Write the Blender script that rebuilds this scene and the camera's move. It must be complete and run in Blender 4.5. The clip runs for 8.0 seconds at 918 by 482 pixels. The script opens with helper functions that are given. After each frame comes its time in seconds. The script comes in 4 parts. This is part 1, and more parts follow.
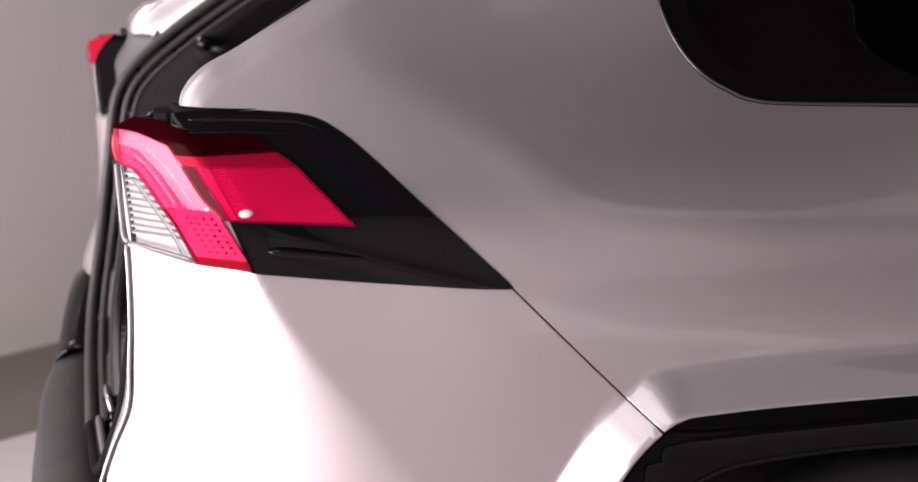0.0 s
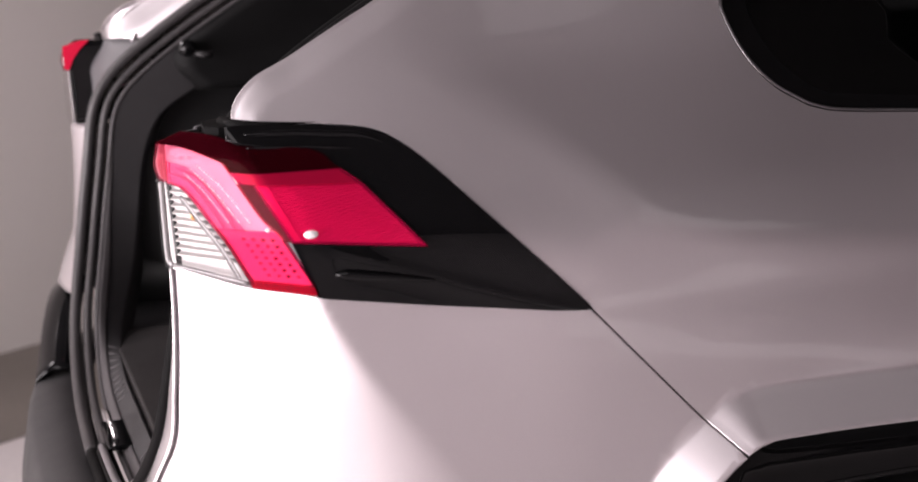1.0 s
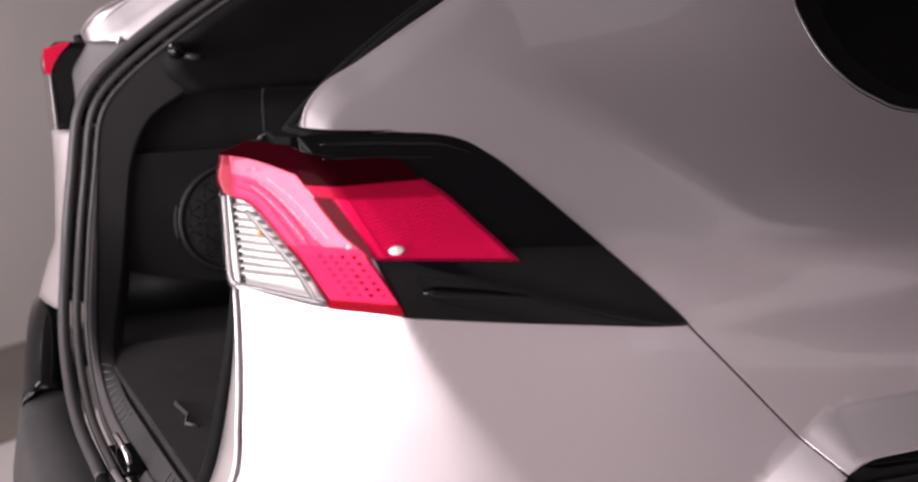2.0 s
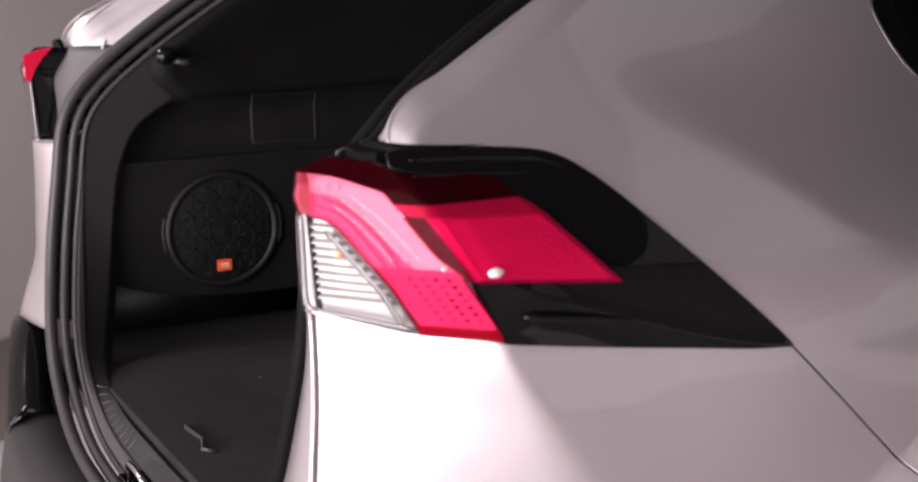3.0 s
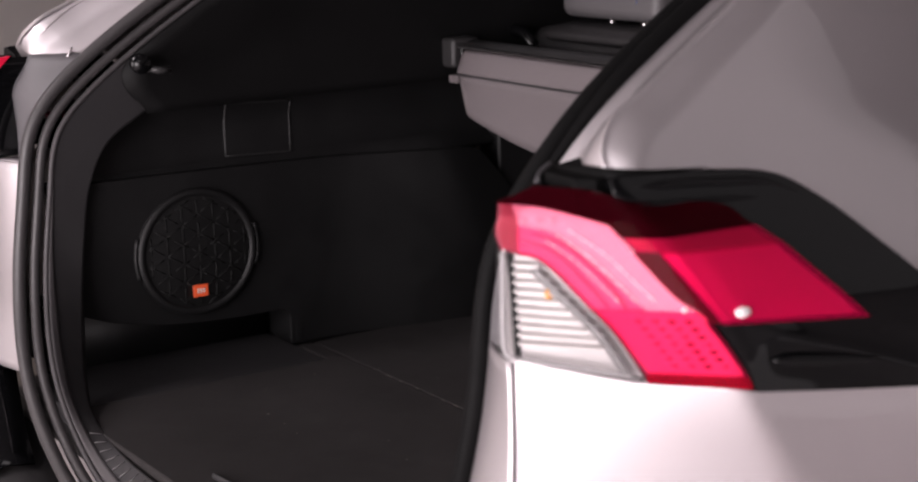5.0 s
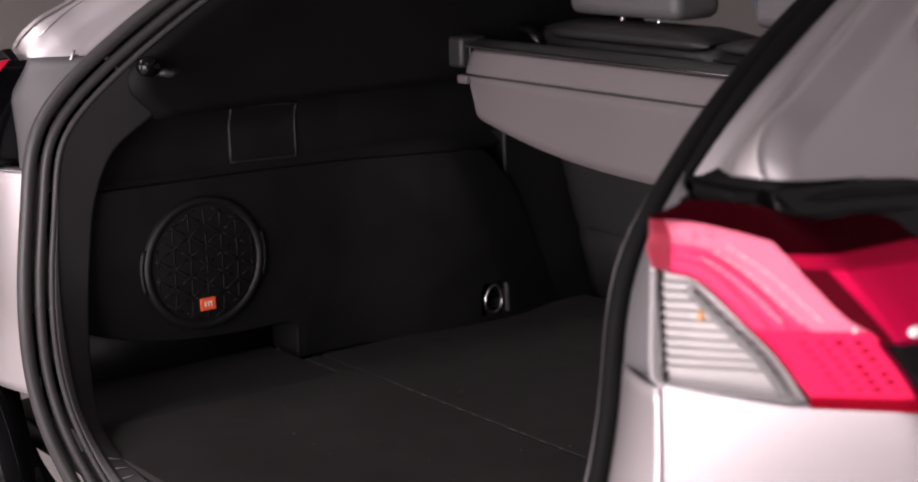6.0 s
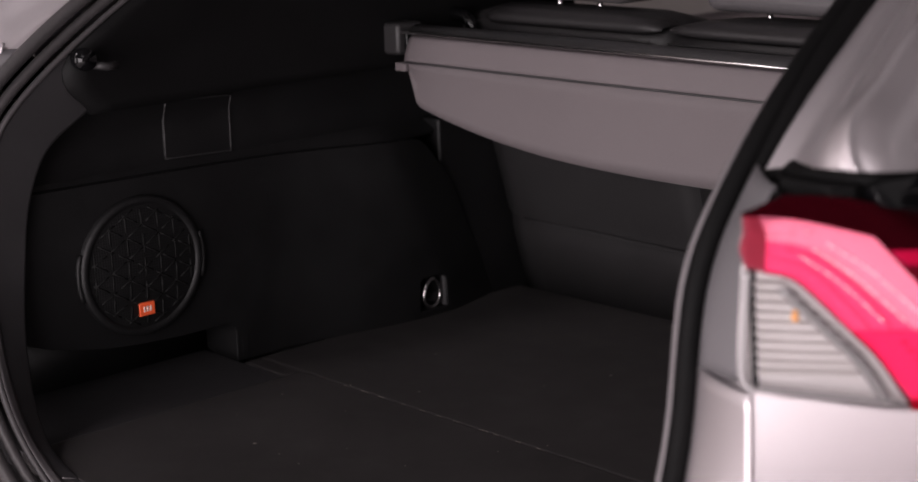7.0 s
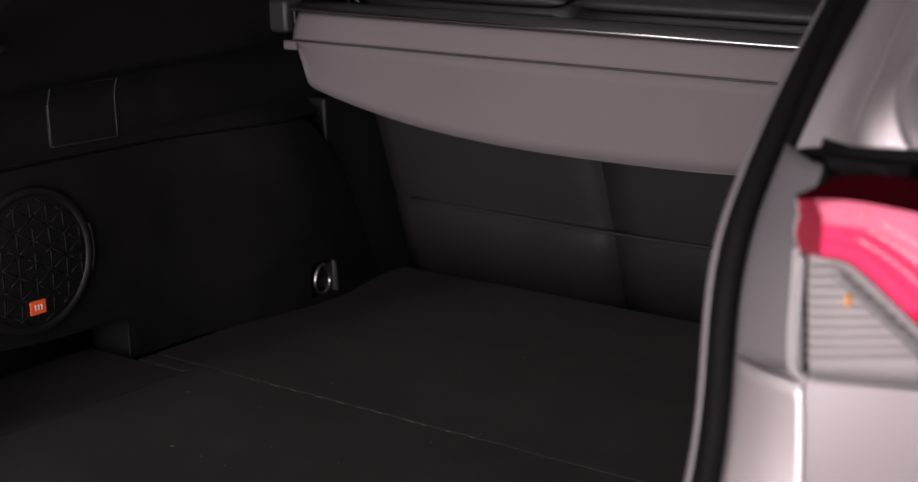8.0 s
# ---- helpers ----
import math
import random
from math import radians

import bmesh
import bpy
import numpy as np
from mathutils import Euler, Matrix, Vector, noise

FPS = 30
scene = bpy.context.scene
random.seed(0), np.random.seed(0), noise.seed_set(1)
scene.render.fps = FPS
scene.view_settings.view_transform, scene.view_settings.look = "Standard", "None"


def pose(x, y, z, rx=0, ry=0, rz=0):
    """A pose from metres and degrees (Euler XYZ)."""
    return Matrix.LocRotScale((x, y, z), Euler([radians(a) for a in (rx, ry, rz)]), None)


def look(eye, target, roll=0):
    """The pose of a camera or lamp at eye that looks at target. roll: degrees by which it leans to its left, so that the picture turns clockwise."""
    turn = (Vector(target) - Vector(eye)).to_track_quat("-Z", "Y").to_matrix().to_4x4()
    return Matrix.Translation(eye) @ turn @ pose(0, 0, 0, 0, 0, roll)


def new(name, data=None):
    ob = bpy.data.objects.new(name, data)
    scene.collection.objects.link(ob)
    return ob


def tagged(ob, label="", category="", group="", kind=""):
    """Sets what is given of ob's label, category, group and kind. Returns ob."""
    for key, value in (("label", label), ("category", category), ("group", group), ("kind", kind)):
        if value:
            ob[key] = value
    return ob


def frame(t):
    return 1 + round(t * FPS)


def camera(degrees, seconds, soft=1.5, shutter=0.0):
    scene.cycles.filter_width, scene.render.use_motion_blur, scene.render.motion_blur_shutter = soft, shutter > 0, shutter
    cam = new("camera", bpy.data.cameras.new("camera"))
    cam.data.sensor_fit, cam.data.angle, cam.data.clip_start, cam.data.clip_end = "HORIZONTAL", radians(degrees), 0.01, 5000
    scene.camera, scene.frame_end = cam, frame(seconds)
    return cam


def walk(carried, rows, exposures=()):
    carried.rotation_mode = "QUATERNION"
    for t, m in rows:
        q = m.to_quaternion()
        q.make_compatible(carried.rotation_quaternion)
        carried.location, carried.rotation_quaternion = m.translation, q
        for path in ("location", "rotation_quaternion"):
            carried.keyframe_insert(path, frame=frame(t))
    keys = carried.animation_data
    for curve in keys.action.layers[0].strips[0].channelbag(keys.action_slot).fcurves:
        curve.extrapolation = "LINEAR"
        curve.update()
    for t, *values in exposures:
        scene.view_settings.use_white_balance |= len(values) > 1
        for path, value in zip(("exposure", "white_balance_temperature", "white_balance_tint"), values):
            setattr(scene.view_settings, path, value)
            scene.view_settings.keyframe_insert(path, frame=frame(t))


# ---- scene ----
cam = camera(30.2, 8.0, soft=1.5)
cam.data.dof.use_dof = True
cam.data.dof.focus_distance, cam.data.dof.aperture_fstop = 2.08, 5.0
PATH = [
    (0, (2.623, 0.129, 1.312), (0.711, 0.566, 0.923), -1.7),
    (0.5, (2.548, 0.045, 1.317), (0.652, 0.547, 0.924), -1.8),
    (1, (2.471, -0.033, 1.321), (0.594, 0.53, 0.924), -1.8),
    (1.5, (2.391, -0.111, 1.321), (0.533, 0.513, 0.921), -1.8),
    (3, (2.146, -0.33, 1.331), (0.363, 0.478, 0.92), -1.7),
    (3.5, (2.061, -0.4, 1.334), (0.309, 0.473, 0.921), -1.6),
    (4, (1.973, -0.464, 1.337), (0.258, 0.477, 0.92), -1.6),
    (5.5, (1.689, -0.643, 1.344), (0.087, 0.472, 0.908), -1.6),
    (6, (1.589, -0.695, 1.346), (0.028, 0.475, 0.905), -1.6),
    (6.5, (1.491, -0.743, 1.348), (-0.014, 0.495, 0.898), -1.7),
    (7, (1.395, -0.782, 1.347), (-0.026, 0.546, 0.88), -1.7),
    (7.5, (1.295, -0.821, 1.348), (-0.023, 0.601, 0.855), -1.6),
    (8, (1.202, -0.854, 1.349), (-0.017, 0.649, 0.842), -1.6),
]
walk(cam, [(t, look(eye, target, roll)) for t, eye, target, roll in PATH], [(0, 0.29), (3.5, 0.12), (6.0, -0.13), (8.0, -0.42)])

# ---------------------------------------------------------------- light
world = bpy.data.worlds.new("studio_world")
world.use_nodes = True
world.node_tree.nodes["Background"].inputs["Color"].default_value = (0.9, 0.86, 0.88, 1)
world.node_tree.nodes["Background"].inputs["Strength"].default_value = 0.01
scene.world = world


def area(name, eye, target, sx, sy, power, color=(1, 0.905, 0.937)):
    lamp = bpy.data.lights.new(name, "AREA")
    lamp.shape, lamp.size, lamp.size_y, lamp.energy, lamp.color = "RECTANGLE", sx, sy, power, color
    ob = new(name, lamp)
    ob.matrix_world = look(eye, target)
    return ob


area("softbox_rear", (1.38, -2.75, 1.06), (0.82, 0.0, 0.66), 2.5, 2.2, 198)
# unseen fill, added to lift the far wall and the load floor
area("fill_back_overhead", (-2.0, -2.2, 3.5), (-2.6, 0.5, 0.4), 2.4, 1.2, 190)
area("softbox_overhead", (3.15, 2.6, 3.6), (3.15, 2.6, 0.0), 2.3, 2.0, 6)
# two unseen fills, added to brighten the near jamb and upper quarter panel
area("fill_rear_far", (-1.15, -2.7, 1.0), (0.3, 0.0, 0.7), 1.4, 1.8, 70)
area("fill_high_rear", (2.0, -1.35, 3.4), (1.6, -0.6, 0.9), 2.0, 1.2, 19)
# unseen fill, added in place of a bright floor mirrored in the flank
area("fill_low_side", (4.35, 2.6, 0.18), (0.8, 2.6, 0.18), 3.8, 0.45, 3.5)

# ---------------------------------------------------------------- materials
MATS = {}


def material(name, color, rough=0.5, metal=0.0, coat=0.0, grain=0.0, grain_scale=400.0, stain=0.0, stain_scale=6.0, bump=0.0,
             bump_scale=600.0, spec=0.5, coat_rough=0.03):
    """A principled material with grain, stains and fine relief in object space."""
    m = bpy.data.materials.new(name)
    m.use_nodes = True
    nt = m.node_tree
    p = nt.nodes["Principled BSDF"]
    p.inputs["Roughness"].default_value = rough
    p.inputs["Metallic"].default_value = metal
    p.inputs["Coat Weight"].default_value = coat
    p.inputs["Coat Roughness"].default_value = coat_rough
    p.inputs["Specular IOR Level"].default_value = spec
    tc = nt.nodes.new("ShaderNodeTexCoord")

    def tex(scale, detail):
        n = nt.nodes.new("ShaderNodeTexNoise")
        n.inputs["Scale"].default_value = scale
        n.inputs["Detail"].default_value = detail
        nt.links.new(tc.outputs["Object"], n.inputs["Vector"])
        return n.outputs["Fac"]

    def span(fac, lo, hi):
        r = nt.nodes.new("ShaderNodeMapRange")
        r.inputs["From Min"].default_value, r.inputs["From Max"].default_value = 0.3, 0.7
        r.inputs["To Min"].default_value, r.inputs["To Max"].default_value = lo, hi
        nt.links.new(fac, r.inputs["Value"])
        return r.outputs["Result"]

    def times(a, b):
        n = nt.nodes.new("ShaderNodeMath")
        n.operation = "MULTIPLY"
        nt.links.new(a, n.inputs[0])
        nt.links.new(b, n.inputs[1])
        return n.outputs[0]

    fine = span(tex(grain_scale, 2), 1 - grain, 1 + grain)
    wide = span(tex(stain_scale, 5), 1 - stain, 1 + stain)
    both = times(fine, wide)
    mix = nt.nodes.new("ShaderNodeVectorMath")
    mix.operation = "SCALE"
    mix.inputs[0].default_value = color
    nt.links.new(both, mix.inputs["Scale"])
    nt.links.new(mix.outputs[0], p.inputs["Base Color"])
    if stain:
        r = nt.nodes.new("ShaderNodeMath")
        r.operation = "MULTIPLY"
        r.inputs[1].default_value = rough
        nt.links.new(span(tex(stain_scale * 2.3, 4), 1 - stain * 0.8, 1 + stain * 0.8), r.inputs[0])
        nt.links.new(r.outputs[0], p.inputs["Roughness"])
    if bump:
        b = nt.nodes.new("ShaderNodeBump")
        b.inputs["Strength"].default_value = bump
        b.inputs["Distance"].default_value = 0.001
        nt.links.new(tex(bump_scale, 3), b.inputs["Height"])
        nt.links.new(b.outputs["Normal"], p.inputs["Normal"])
    MATS[name] = m
    return m


def lens_material(name, tint, rough=0.02, haze=0.0, dye=None, gloss_ior=1.1):
    """Clear or dyed plastic: tinted see-through with a glossy skin and a little milkiness."""
    m = bpy.data.materials.new(name)
    m.use_nodes = True
    nt = m.node_tree
    nt.nodes.remove(nt.nodes["Principled BSDF"])
    out = nt.nodes["Material Output"]
    clear = nt.nodes.new("ShaderNodeBsdfTransparent")
    clear.inputs["Color"].default_value = (*tint, 1)
    milk = nt.nodes.new("ShaderNodeBsdfDiffuse")
    milk.inputs["Color"].default_value = (*(dye or tint), 1)
    body = nt.nodes.new("ShaderNodeMixShader")
    body.inputs["Fac"].default_value = haze
    nt.links.new(clear.outputs[0], body.inputs[1])
    nt.links.new(milk.outputs[0], body.inputs[2])
    gloss = nt.nodes.new("ShaderNodeBsdfGlossy")
    gloss.inputs["Roughness"].default_value = rough
    fres = nt.nodes.new("ShaderNodeFresnel")
    fres.inputs["IOR"].default_value = gloss_ior
    mix = nt.nodes.new("ShaderNodeMixShader")
    nt.links.new(fres.outputs[0], mix.inputs["Fac"])
    nt.links.new(body.outputs[0], mix.inputs[1])
    nt.links.new(gloss.outputs[0], mix.inputs[2])
    nt.links.new(mix.outputs[0], out.inputs["Surface"])
    MATS[name] = m
    return m


PAINT = material("silver_paint", (0.610, 0.568, 0.586), rough=0.44, metal=0.9, coat=1.0, coat_rough=0.02, grain=0.03, grain_scale=1500, stain=0.02, stain_scale=3)
GLOSS_BLACK = material("gloss_black", (0.003, 0.003, 0.0034), rough=0.03, stain=0.1, spec=0.26)
SATIN_BLACK = material("satin_black_plastic", (0.03, 0.029, 0.03), rough=0.5, grain=0.1, bump=0.15, bump_scale=900, stain=0.1)
TRIM = material("grained_trim", (0.023, 0.0217, 0.023), rough=0.55, grain=0.15, grain_scale=700, bump=0.35, bump_scale=1100, stain=0.1)
# next two set darker than such plastic: the load space's shade in colour
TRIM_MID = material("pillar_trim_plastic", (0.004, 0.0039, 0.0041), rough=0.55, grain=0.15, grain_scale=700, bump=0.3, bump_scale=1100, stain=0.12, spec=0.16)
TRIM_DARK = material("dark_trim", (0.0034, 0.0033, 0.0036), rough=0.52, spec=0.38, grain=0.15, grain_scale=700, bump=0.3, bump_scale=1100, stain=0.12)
CARPET = material("cargo_carpet", (0.026, 0.0235, 0.0235), rough=0.95, grain=0.35, grain_scale=900, bump=1.0, bump_scale=1400, stain=0.15, spec=0.2)
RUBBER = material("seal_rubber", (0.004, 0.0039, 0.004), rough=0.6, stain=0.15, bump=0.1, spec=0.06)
# paler copy of the seal rubber, for light falling on the far side
SEAL_LIT = material("seal_rubber_lit", (0.038, 0.035, 0.036), rough=0.45, stain=0.12, grain=0.08, bump=0.15)
SEAL_PALE = material("seal_flange_rubber", (0.11, 0.10, 0.104), rough=0.5, stain=0.1, bump=0.1)
SEAL_GREY = material("seal_lip_rubber", (0.05, 0.046, 0.048), rough=0.5, stain=0.15, bump=0.1)
FABRIC = material("cover_vinyl", (0.110, 0.094, 0.098), rough=0.7, grain=0.05, grain_scale=900, bump=0.3, bump_scale=1000, stain=0.03)
LEATHER = material("grey_leather", (0.085, 0.079, 0.082), rough=0.5, grain=0.06, bump=0.4, bump_scale=500, stain=0.05)
LEATHER_DARK = material("black_leather", (0.02, 0.019, 0.0195), rough=0.45, grain=0.08, bump=0.4, bump_scale=500, stain=0.1)
STEEL = material("bright_steel", (0.6, 0.58, 0.58), rough=0.25, metal=1.0, stain=0.1)
ORANGE = material("orange_badge", (0.75, 0.10, 0.03), rough=0.5, stain=0.03)
# paler than the vinyl: light on the lower edge is in this colour
PIPING = material("cover_piping", (0.16, 0.148, 0.152), rough=0.55, stain=0.05)
LINT = material("pale_lint", (0.16, 0.14, 0.125), rough=0.9)
SATIN_METAL = material("satin_metal", (0.16, 0.15, 0.155), rough=0.3, metal=0.8)
LEATHER_MID = material("dark_grey_leather", (0.022, 0.0205, 0.0212), rough=0.48, grain=0.06, bump=0.4, bump_scale=500, stain=0.08)
LAMP_PALE = material("lamp_pale", (0.62, 0.6, 0.6), rough=0.3, metal=0.2)
OFFWHITE = material("badge_ink", (0.75, 0.6, 0.55), rough=0.5)
BRACKET_DARK = material("dark_grey_plastic", (0.020, 0.019, 0.0195), rough=0.5, bump=0.2, stain=0.1)
UNSEEN_WALL_M = material("unseen_pale_wall", (0.55, 0.51, 0.52), rough=0.95, grain=0.1, grain_scale=30, stain=0.15)
WHITE_REFLECTOR = material("white_reflector", (0.88, 0.85, 0.85), rough=0.4, metal=0.0, coat=0.5)
OPTIC = material("optic_glint_white", (0.98, 0.95, 0.95), rough=0.4, metal=0.0, coat=1.0, coat_rough=0.2)
AMBER = material("amber_bulb", (0.75, 0.33, 0.08), rough=0.3, coat=0.5)
WALL_M = material("studio_wall", (0.72, 0.68, 0.655), rough=0.9, grain=0.012, grain_scale=90, stain=0.03, stain_scale=1.2)
CEILING_M = material("dark_ceiling", (0.12, 0.112, 0.114), rough=0.9, grain=0.05, grain_scale=50, stain=0.1)
FLOOR_M = material("studio_floor", (0.58, 0.535, 0.535), rough=0.55, grain=0.05, grain_scale=80, stain=0.08, stain_scale=1.5)
FLOOR_SHADE_M = material("floor_wall_shade", (0.17, 0.148, 0.130), rough=0.75, grain=0.08, grain_scale=80, stain=0.12, stain_scale=2.0, bump=0.3, bump_scale=120)
TYRE_M = material("tyre_rubber", (0.02, 0.02, 0.02), rough=0.8, bump=0.3, bump_scale=200, stain=0.1)
STITCH = material("blue_stitch", (0.12, 0.15, 0.3), rough=0.7)
RED_LENS = lens_material("red_lens", (1.0, 0.10, 0.32), haze=0.20, dye=(1.0, 0.010, 0.12))
CELL_LENS = lens_material("cell_red_lens", (1.0, 0.16, 0.34), haze=0.10, dye=(1.0, 0.02, 0.12))
BAR_LENS = lens_material("pale_red_lens", (1.0, 0.30, 0.46), haze=0.28, dye=(1.0, 0.04, 0.17))
CAP_LENS = lens_material("deep_red_lens", (0.75, 0.03, 0.08), haze=0.22, dye=(0.75, 0.008, 0.04))
DARK_RED_LENS = lens_material("smoked_red_lens", (0.34, 0.006, 0.02), haze=0.30, dye=(0.05, 0.002, 0.006), gloss_ior=1.06)
STRIP_LENS = lens_material("dull_red_lens", (0.85, 0.05, 0.2), haze=0.35, dye=(0.5, 0.008, 0.06))
DIVIDER_LENS = lens_material("deep_smoked_lens", (0.45, 0.02, 0.06), haze=0.5, dye=(0.13, 0.005, 0.014))
WRAP_LENS = lens_material("smoky_pink_lens", (0.6, 0.20, 0.26), haze=0.15, dye=(0.5, 0.04, 0.08))
CLEAR_ROD = material("clear_rod", (0.34, 0.33, 0.335), rough=0.2, coat=0.5)
CLEAR_LENS = lens_material("clear_lens", (0.93, 0.92, 0.92), haze=0.02)
GLASS = lens_material("privacy_glass", (0.16, 0.15, 0.16), haze=0.0, gloss_ior=1.5)
# its paleness also carries the softbox reflected on the lens
PALE_LENS = lens_material("pale_pink_lens", (1.0, 0.55, 0.66), haze=0.34, dye=(1.0, 0.20, 0.32))
EDGE_RED = material("deep_red_plastic", (0.09, 0.004, 0.012), rough=0.3)
END_RED = material("red_lens_end", (0.62, 0.012, 0.05), rough=0.15, coat=0.5)
RIM_M = material("lamp_frame", (0.24, 0.232, 0.235), rough=0.3, metal=0.4)



def faceted(name, color, scale, strength, metal=0.3, rough=0.3, feature="F1", even=False):
    """Reflector with moulded cells."""
    m = material(name, color, rough=rough, metal=metal, coat=0.3)
    nt = m.node_tree
    tc = nt.nodes.new("ShaderNodeTexCoord")
    v = nt.nodes.new("ShaderNodeTexVoronoi")
    v.feature = feature
    v.inputs["Scale"].default_value = scale
    v.inputs["Randomness"].default_value = 0.0 if even else 0.55
    nt.links.new(tc.outputs["Object"], v.inputs["Vector"])
    b = nt.nodes.new("ShaderNodeBump")
    b.inputs["Strength"].default_value = strength
    b.inputs["Distance"].default_value = 0.003
    nt.links.new(v.outputs["Distance"], b.inputs["Height"])
    nt.links.new(b.outputs["Normal"], nt.nodes["Principled BSDF"].inputs["Normal"])
    return m


HONEYCOMB = faceted("honeycomb_reflector", (0.92, 0.89, 0.89), 480, 1.0, metal=0.12, rough=0.28, even=True)
BEAD_FINE = faceted("fine_beaded_reflector", (0.93, 0.9, 0.9), 520, 0.5, rough=0.35, metal=0.1)
LAMP_FIN = material("lamp_fin", (0.42, 0.40, 0.39), rough=0.3, metal=0.3)
LAMP_GREY = material("lamp_grey", (0.45, 0.43, 0.43), rough=0.35, metal=0.3)
FROSTED = material("frosted_reflector", (0.92, 0.89, 0.89), rough=0.5, metal=0.1, grain=0.04)
BRACKET_M = material("grey_bracket_plastic", (0.10, 0.095, 0.10), rough=0.5, bump=0.2, bump_scale=900, stain=0.08)

# ---------------------------------------------------------------- small geometry kit
from mathutils import geometry


def finish(name, bm, mat, parent, label="", smooth=True, normals=None):
    me = bpy.data.meshes.new(name)
    bm.to_mesh(me)
    bm.free()
    me.materials.append(mat)
    me.polygons.foreach_set("use_smooth", [smooth] * len(me.polygons))
    if normals is not None:
        me.normals_split_custom_set_from_vertices(normals)
    ob = new(name, me)
    if parent is not None:
        ob.parent = parent
    return tagged(ob, label)


def part(name, bm, mat, parent, label="", smooth=True):
    return finish(name, bm, mat, parent, label, smooth)


def thing(name, label, category, at=(0, 0, 0), group=""):
    ob = new(name)
    ob.location = at
    return tagged(ob, label, category, group)


def box(x0, x1, y0, y1, z0, z1, bevel=0.0, segs=2):
    bm = bmesh.new()
    bmesh.ops.create_cube(bm, size=1)
    for v in bm.verts:
        v.co = Vector(((x0 + x1) / 2 + v.co.x * (x1 - x0), (y0 + y1) / 2 + v.co.y * (y1 - y0), (z0 + z1) / 2 + v.co.z * (z1 - z0)))
    if bevel:
        bmesh.ops.bevel(bm, geom=bm.edges[:], offset=bevel, segments=segs, profile=0.5, affect="EDGES")
    bm.normal_update()
    for f in bm.faces:
        if max(abs(f.normal.x), abs(f.normal.y), abs(f.normal.z)) > 0.999:
            for e in f.edges:
                e.smooth = False
    return bm


def catmull(pts, n=10, closed=False):
    """Smooth curve through control points of any dimension."""
    p = [np.array(q, float) for q in pts]
    if closed:
        p = [p[-1]] + p + [p[0], p[1]]
    else:
        p = [2 * p[0] - p[1]] + p + [2 * p[-1] - p[-2]]
    out = []
    for a, b, c, d in zip(p, p[1:], p[2:], p[3:]):
        for k in range(n):
            t = k / n
            out.append(0.5 * (2 * b + (c - a) * t + (2 * a - 5 * b + 4 * c - d) * t * t + (3 * b - a - 3 * c + d) * t ** 3))
    if not closed:
        out.append(p[-2])
    return out


def resample(pts, n):
    p = np.array(pts, float)
    d = np.r_[0, np.cumsum(np.linalg.norm(np.diff(p, axis=0), axis=1))]
    u = np.linspace(0, d[-1], n)
    return [np.array([np.interp(w, d, p[:, k]) for k in range(p.shape[1])]) for w in u]


def even(pts, step):
    p = np.array(pts, float)
    length = np.linalg.norm(np.diff(p, axis=0), axis=1).sum()
    return resample(pts, max(2, int(length / step) + 1))


def tube(pts, radius, sides=10, flat=1.0, caps=True):
    """A round bar along a line of points."""
    bm = bmesh.new()
    p = [Vector(q) for q in pts]
    rings = []
    up = Vector((0.1, 0.2, 1)).normalized()
    for i, q in enumerate(p):
        d = (p[min(i + 1, len(p) - 1)] - p[max(i - 1, 0)]).normalized()
        a = (up - d * up.dot(d)).normalized()
        up = a
        b = d.cross(a)
        r = radius(i / (len(p) - 1)) if callable(radius) else radius
        rings.append([bm.verts.new(q + r * (math.cos(2 * math.pi * k / sides) * a + flat * math.sin(2 * math.pi * k / sides) * b)) for k in range(sides)])
    for r0, r1 in zip(rings, rings[1:]):
        for k in range(sides):
            bm.faces.new((r0[k], r0[(k + 1) % sides], r1[(k + 1) % sides], r1[k]))
    if caps:
        bm.faces.new(rings[0][::-1])
        bm.faces.new(rings[-1])
    bmesh.ops.recalc_face_normals(bm, faces=bm.faces[:])
    return bm


def loft(rows, closed=False):
    """A skin over rows of points, each row the same length."""
    bm = bmesh.new()
    grid = [[bm.verts.new(tuple(q)) for q in row] for row in rows]
    for a, b in zip(grid, grid[1:]):
        n = len(a)
        for k in range(n if closed else n - 1):
            bm.faces.new((a[k], a[(k + 1) % n], b[(k + 1) % n], b[k]))
    return bm


def thicken(bm, d):
    """Give an open skin a real thickness d against its normals."""
    bmesh.ops.recalc_face_normals(bm, faces=bm.faces[:])
    bmesh.ops.solidify(bm, geom=bm.faces[:], thickness=d)
    return bm


def inside(pts, poly):
    """Which of the points lie in the closed polygon."""
    p, a = np.atleast_2d(np.array(pts, float)), np.array(poly, float)
    b = np.roll(a, -1, 0)
    x, y = p[:, :1], p[:, 1:]
    cross = ((a[:, 1] > y) != (b[:, 1] > y)) & (x < (b[:, 0] - a[:, 0]) * (y - a[:, 1]) / np.where(b[:, 1] == a[:, 1], 1e-12, b[:, 1] - a[:, 1]) + a[:, 0])
    return cross.sum(1) % 2 == 1


def outline(*runs, step=0.008):
    """A closed outline in the plane out of smooth runs that meet in corners."""
    pts = []
    for run in runs:
        line = even(catmull(run, 12), step) if len(run) > 2 else even(run, step)
        pts += [tuple(q) for q in line[:-1]]
    return pts


